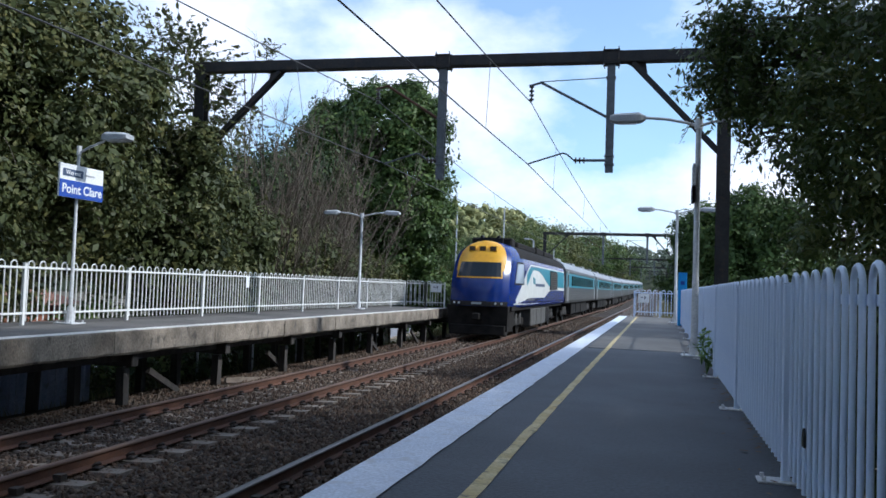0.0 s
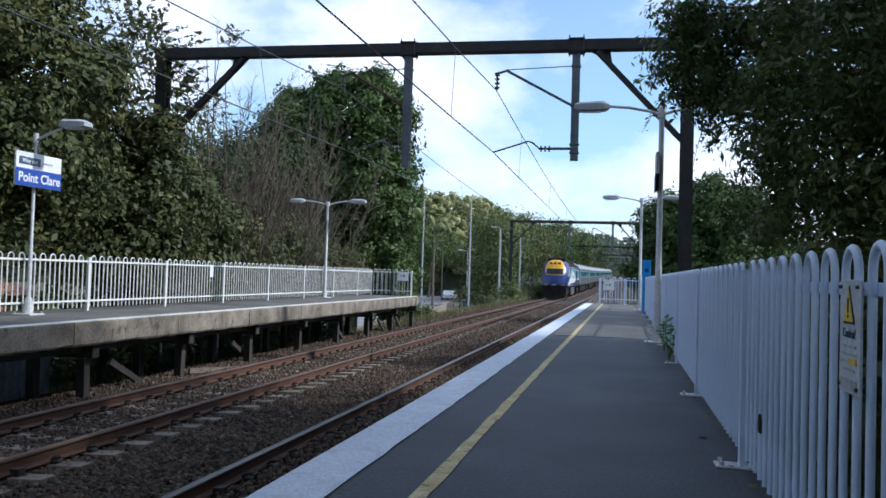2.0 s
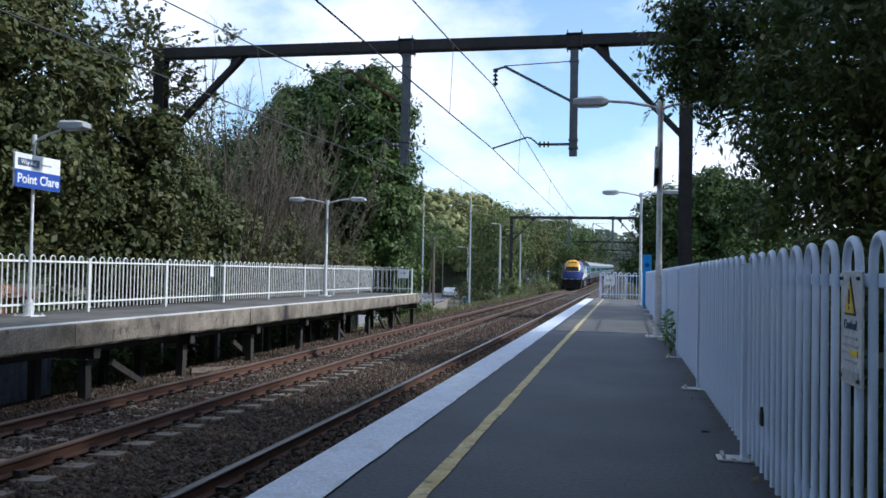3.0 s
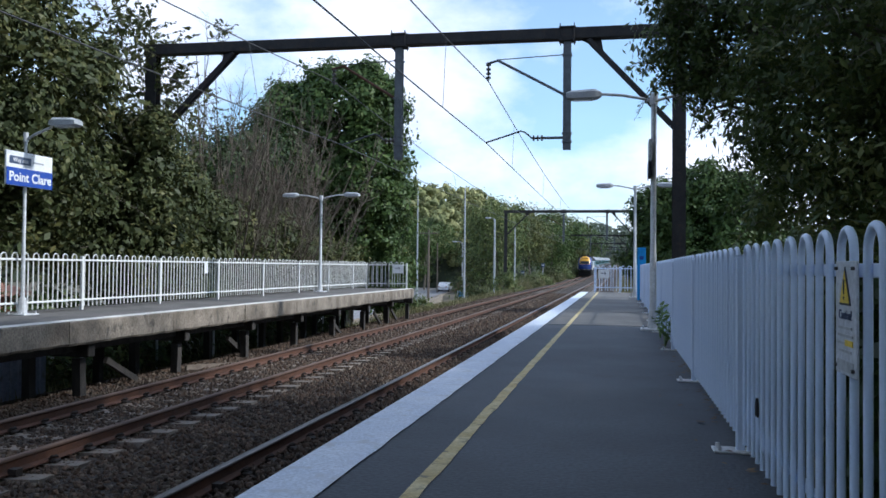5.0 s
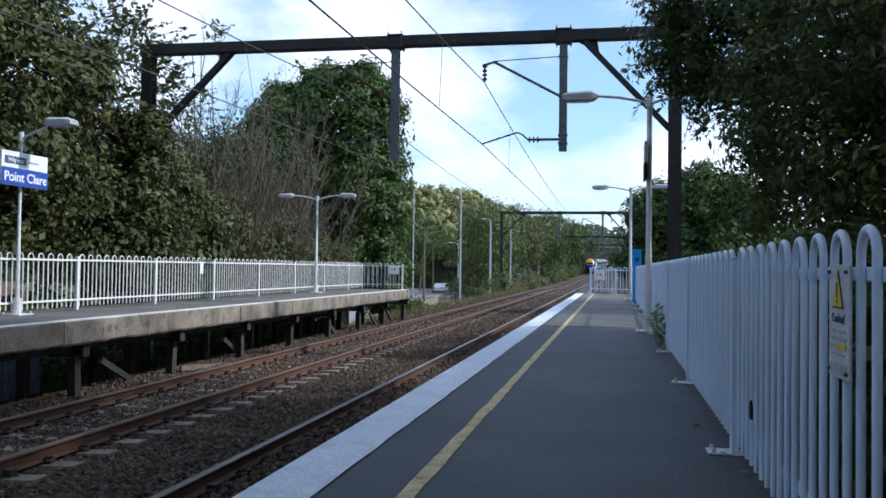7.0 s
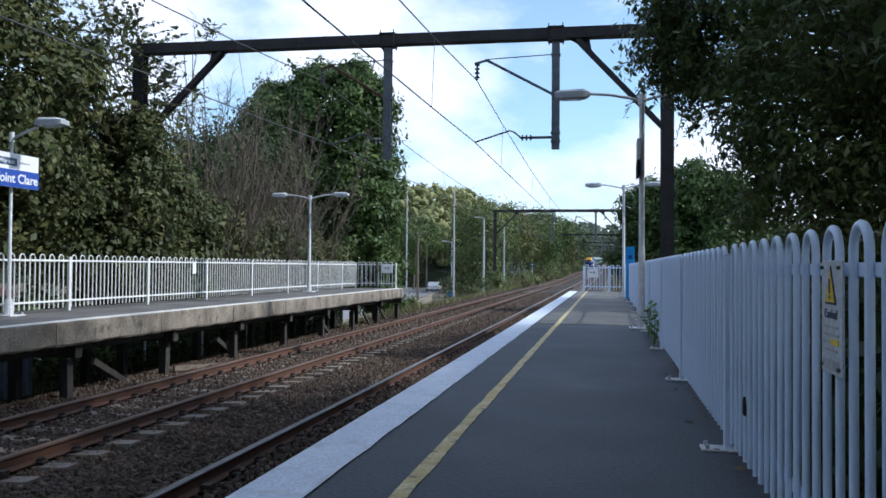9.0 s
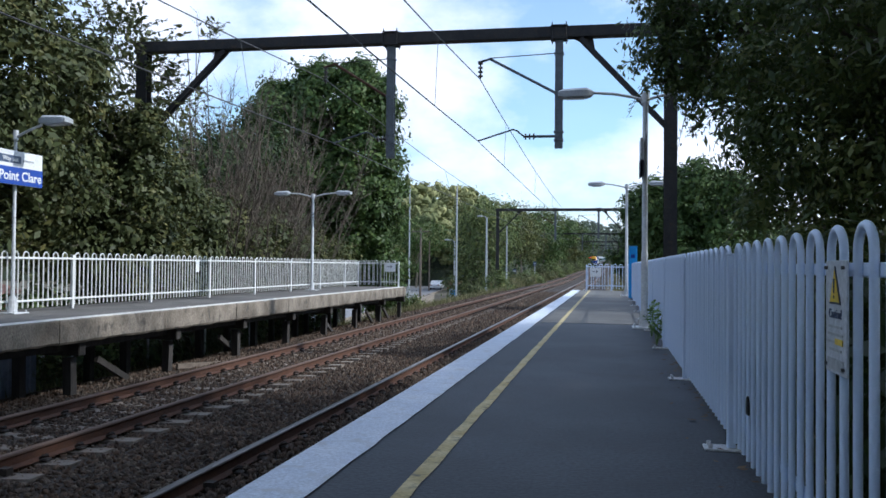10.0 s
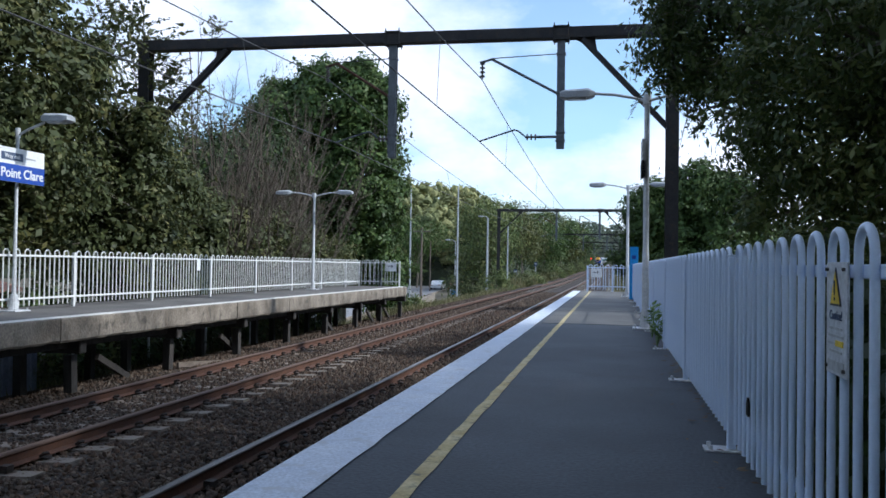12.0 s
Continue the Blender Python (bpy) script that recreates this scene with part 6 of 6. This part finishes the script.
def build_power_car():
    C = thing("train_power_car", pose(FAR, 31, RAIL), "blue, yellow and white diesel power car with sloping nose", "train", "passenger train")
    L = 17.2
    # nose cap and flanks
    g, n = Geo(), 15
    for z, w in SIDE:
        for j in range(n):
            s = -1 + 2 * j / (n - 1)
            x, y = nose(s, z, w)
            g.v.append((x, y, z))
    for i in range(len(SIDE) - 1):
        for j in range(n - 1):
            g.f.append((i * n + j, i * n + j + 1, (i + 1) * n + j + 1, (i + 1) * n + j))
            zm = (SIDE[i][0] + SIDE[i + 1][0]) / 2
            g.m.append(1 if zm > 2.72 and 1 <= j < n - 2 else 0)
    stations = [0.0, 0.25, 0.5, 0.75, 1.0]
    for side in (-1, 1):
        k0 = len(g.v)
        for z, w in SIDE:
            xe, ye = nose(side, z, w)
            for t in stations:
                y = ye + (3.0 - ye) * t
                g.v.append((xe + (side * w - xe) * (1 - (1 - t) ** 2), y, z))
            g.v.append((side * w, L, z))
        m = len(stations) + 1
        for i in range(len(SIDE) - 1):
            for j in range(m - 1):
                q = (k0 + i * m + j, k0 + i * m + j + 1, k0 + (i + 1) * m + j + 1, k0 + (i + 1) * m + j)
                g.f.append(q if side > 0 else q[::-1])
                g.m.append(2 if SIDE[i][0] >= 2.95 and j >= 2 else 0)
    # roof strip and back
    k0 = len(g.v)
    top = SIDE[-1]
    for y in (nose(1, *top)[1], 3.0, L):
        g.v += [(-top[1], y, top[0]), (top[1], y, top[0])]
    g.f += [(k0, k0 + 1, k0 + 3, k0 + 2), (k0 + 2, k0 + 3, k0 + 5, k0 + 4)]
    g.m += [2, 2]
    part("body", g, [BLUE, YELLOW, UNDERGEAR], C, "blue body shell with yellow brow", True)
    back = [(w, z) for z, w in SIDE] + [(-w, z) for z, w in SIDE[::-1]]
    part("end_wall", Geo().add([(x, L, z) for x, z in back] + [(x, L - 0.05, z) for x, z in back], [tuple(range(24)), tuple(range(47, 23, -1))]), BLUE, C)
    part("floor_pan", Geo().box(-1.3, 1.3, 0.5, L, 0.9, 1.06), UNDERGEAR, C)
    # yellow mask, screen, lamps
    part("mask", nose_patch(2.42, 2.86, -0.84, 0.84, 0.008, taper=0.0), YELLOW, C, "yellow windscreen surround")
    wf = part("windscreen_frame", nose_patch(2.14, 2.82, -0.79, 0.79, 0.02, taper=0.06), YELLOW, C, "yellow windscreen frame")
    part("windscreen", nose_patch(2.19, 2.77, -0.75, 0.75, 0.03, taper=0.06), DARK_GLASS, wf, "dark wide windscreen")
    for x in (-0.42, 0.0, 0.42):
        y = rake(3.3)
        h = part("headlight_housing", Geo().box(x - 0.15, x + 0.15, y - 0.09, y + 0.2, 3.19, 3.43, 0.02), YELLOW, C, "yellow headlight recess")
        part("headlight", Geo().box(x - 0.115, x + 0.115, y - 0.096, y - 0.085, 3.225, 3.40, 0.004).tube([(x - 0.055, y - 0.104, 3.33), (x - 0.055, y - 0.09, 3.33)], 0.045, 10).tube([(x + 0.055, y - 0.104, 3.33), (x + 0.055, y - 0.09, 3.33)], 0.045, 10), PORCELAIN, h, "dark unlit headlight")
    part("lamp_band", nose_patch(1.06, 1.24, -0.98, 0.98, 0.012, 3, 12), BLACK, C, "black lamp band")
    for s in (-0.8, -0.62, 0.62, 0.8):
        x, y = nose(s, 1.2, 1.45)
        part("marker_light", Geo().tube([(x, y - 0.03, 1.16), (x, y + 0.01, 1.16)], 0.045, 10), LENS, C, "round marker light")
    part("number_bar", Geo().box(-0.2, 0.2, rake(1.2) - 0.03, rake(1.2), 1.12, 1.2), GREY_PAINT, C, "pale number bar")
    part("skirt", Geo().add([(-1.15, 0.35, 0.28), (1.15, 0.35, 0.28), (1.2, 0.22, 1.27), (-1.2, 0.22, 1.27), (-1.2, 1.3, 0.28), (1.2, 1.3, 0.28), (1.3, 1.3, 1.27), (-1.3, 1.3, 1.27)],
         [(0, 1, 2, 3), (1, 5, 6, 2), (4, 0, 3, 7), (0, 4, 5, 1), (3, 2, 6, 7), (4, 7, 6, 5)]), UNDERGEAR, C, "black front skirt")
    part("snow_plough", Geo().box(-1.1, 1.1, 0.18, 0.34, 0.14, 0.52, 0.03), UNDERGEAR, C, "dark grey obstacle deflector")
    part("coupler", Geo().box(-0.14, 0.14, -0.1, 0.5, 0.72, 0.98, 0.03), UNDERGEAR, C)
    # cab side windows, doors, livery on both flanks
    for s in (-1, 1):
        fw = lambda y: 1.16 + 1.66 * (1 - (1 - min(1, max(0, (y - 1.1) / 3.4))) ** 1.7)
        part("white_panel", flank_patch(s, 1.1, L - 0.2, lambda y: 1.12, fw, 0.006, 40), TRAIN_WHITE, C, "white flank panel")
        part("teal_sweep", flank_patch(s, 3.1, L - 0.4, lambda y: 1.85 + 0.76 * ease((y - 2.7) / 2.4) - 0.72 * ease((y - 6.2) / 5.0), lambda y: fw(y) - 0.1 + 0.04 * ease((y - 4) / 4), 0.014, 40), TEAL, C, "teal sweep")
        part("blue_sweep", flank_patch(s, 6.8, L - 0.4, lambda y: 1.13, lambda y: 1.15 + 0.58 * ease((y - 6.8) / 4.4), 0.014, 30), BLUE, C, "blue lower sweep")
        part("emblem", flank_patch(s, 4.9, 5.5, lambda y: 2.0, lambda y: 2.3 - 0.1 * (y - 4.9), 0.014, 2), TEAL, C, "teal emblem shape")
        part("emblem_bar", flank_patch(s, 5.6, 8.6, lambda y: 1.9, lambda y: 2.02, 0.014, 3), PANEL_SLATE, C, "dark blue emblem bar")
        part("side_print_bar", flank_patch(s, 3.2, 5.4, lambda y: 1.28, lambda y: 1.36, 0.014, 3), GREY_BOX, C, "grey line of print")
        lv = part("louvre_panel", flank_patch(s, 10.6, 13.6, lambda y: 1.75, lambda y: 2.72, 0.02, 2), UNDERGEAR, C, "dark radiator louvre")
        for i in range(9):
            a, b = sorted((s * 1.455, s * 1.49))
            part("slat", Geo().box(a, b, 10.65, 13.55, 1.79 + 0.1 * i, 1.84 + 0.1 * i), GREY_BOX, lv)
        part("cab_window_frame", flank_patch(s, 1.12, 2.5, lambda y: 1.92, lambda y: 1.98 + 0.86 * min(1, (y - 1.12) / 0.5), 0.008, 12), BLACK, C, "dark window rubber")
        part("cab_side_window", flank_patch(s, 1.2, 2.42, lambda y: 1.98, lambda y: 2.0 + 0.77 * min(1, (y - 1.2) / 0.45), 0.016, 12), CAB_GLASS, C, "cab side window with a pale reflection painted into its colour")
    # roof gear
    for y0, y1, h in ((2.6, 3.4, 3.86), (4.2, 9.4, 3.78), (9.8, 12.2, 3.84), (12.6, 16.6, 3.8)):
        part("roof_hatch", Geo().box(-0.85, 0.85, y0, y1, 3.5, h, 0.06), UNDERGEAR, C, "sooty roof hatch")
    part("horn", Geo().tube([(-0.35, 2.2, 3.86), (-0.35, 2.6, 3.88)], 0.06, 8).tube([(0.35, 2.2, 3.86), (0.35, 2.6, 3.88)], 0.06, 8).box(-0.5, 0.5, 2.45, 2.6, 3.6, 3.84), BLACK, C)
    # underfloor
    for y0, y1, m in ((5.4, 7.0, GREY_BOX), (7.1, 8.6, GREY_BOX), (8.7, 10.2, GREY_BOX), (10.3, 11.6, UNDERGEAR)):
        part("underfloor_box", Geo().box(-1.32, 1.32, y0, y1, 0.32, 1.1, 0.04), m, C, "grey underfloor tank")
    raise_body(C)
    bogie(C, 3.4)
    bogie(C, 13.8)
    return C


def build_carriage():
    C = thing("train_carriage", pose(FAR, 60, RAIL), "stainless steel passenger carriage with teal window band", "train", "passenger train")
    L = 23.9
    prof = [(-1.38, 1.0), (-1.45, 1.15), (-1.45, 2.9), (-1.4, 3.05), (1.4, 3.05), (1.45, 2.9), (1.45, 1.15), (1.38, 1.0)]
    part("body", Geo().sweep(prof, [(0, 0.25, 0), (0, L - 0.25, 0)]), STAINLESS, C, "fluted stainless steel body")
    roof = [(-1.4, 3.052), (-1.3, 3.25), (-1.05, 3.45), (-0.6, 3.6), (0, 3.66), (0.6, 3.6), (1.05, 3.45), (1.3, 3.25), (1.4, 3.052)]
    part("roof", Geo().sweep(roof, [(0, 0.25, 0), (0, L - 0.25, 0)]), TRAIN_ROOF, C, "grey ribbed roof", True)
    for y in (3.2, 12.0, 20.0):
        part("roof_unit", Geo().box(-0.7, 0.7, y - 1.0, y + 1.0, 3.5, 3.72, 0.05), TRAIN_ROOF, C)
    for s in (-1, 1):
        a, b = sorted((s * 1.44, s * 1.458))
        band = part("window_band", Geo().box(a, b, 0.6, L - 0.6, 1.95, 2.8, 0.004), TEAL, C, "teal window band")
        a, b = sorted((s * 1.455, s * 1.466))
        for i in range(12):
            y = 3.6 + i * 1.45
            part("window", Geo().box(a, b, y, y + 1.1, 2.06, 2.68, 0.004), DARK_GLASS, band, "dark window")
        for y in (1.1, L - 2.0):
            d = part("door", Geo().box(a, b, y, y + 0.9, 1.1, 2.95, 0.004), TRAIN_ROOF, C, "grey passenger door")
            c, e = sorted((s * 1.464, s * 1.472))
            part("door_window", Geo().box(c, e, y + 0.25, y + 0.65, 2.0, 2.7), DARK_GLASS, d)
        for z in (1.3, 1.45, 1.6, 1.75):
            a, b = sorted((s * 1.448, s * 1.462))
            part("flute", Geo().box(a, b, 0.3, L - 0.3, z, z + 0.05, 0.005), STAINLESS, C)
    part("gangway", Geo().box(-0.55, 0.55, -0.3, 0.25, 1.1, 3.1, 0.04), RUBBER, C, "black gangway bellows")
    for y0, y1 in ((6.2, 9.0), (9.4, 12.5), (13.0, 17.4)):
        part("underfloor_box", Geo().box(-1.2, 1.2, y0, y1, 0.4, 1.19, 0.04), UNDERGEAR, C)
    raise_body(C)
    bogie(C, 3.2)
    bogie(C, L - 3.2)
    return C


POWER_CAR = build_power_car()
FIRST = build_carriage()
CARS = [(POWER_CAR, 0.0, 17.2), (FIRST, 17.6, 23.9)] + [(copy_thing(FIRST, pose(FAR, 80 + 24 * i, RAIL)), 17.6 + 24.2 * (i + 1), 23.9) for i in range(7)]


def on_line(s, length):
    """Pose of a vehicle whose near end is at distance s along the far track."""
    (xa, za), (xb, zb) = bend(s), bend(s + length)
    turn, climb = math.degrees(math.atan2(xb - xa, length)), math.degrees(math.atan2(zb - za, length))
    return pose(FAR + xa, s, RAIL + za, climb, 0, -turn)


def train_at(t):
    """Distance of the last vehicle's nose at t seconds."""
    return 31.0 + 25.3 * t


def motions():
    for car, behind, length in CARS:
        walk(car, [(0.5 * k, on_line(train_at(0.5 * k) + behind, length)) for k in range(25)])


motions()
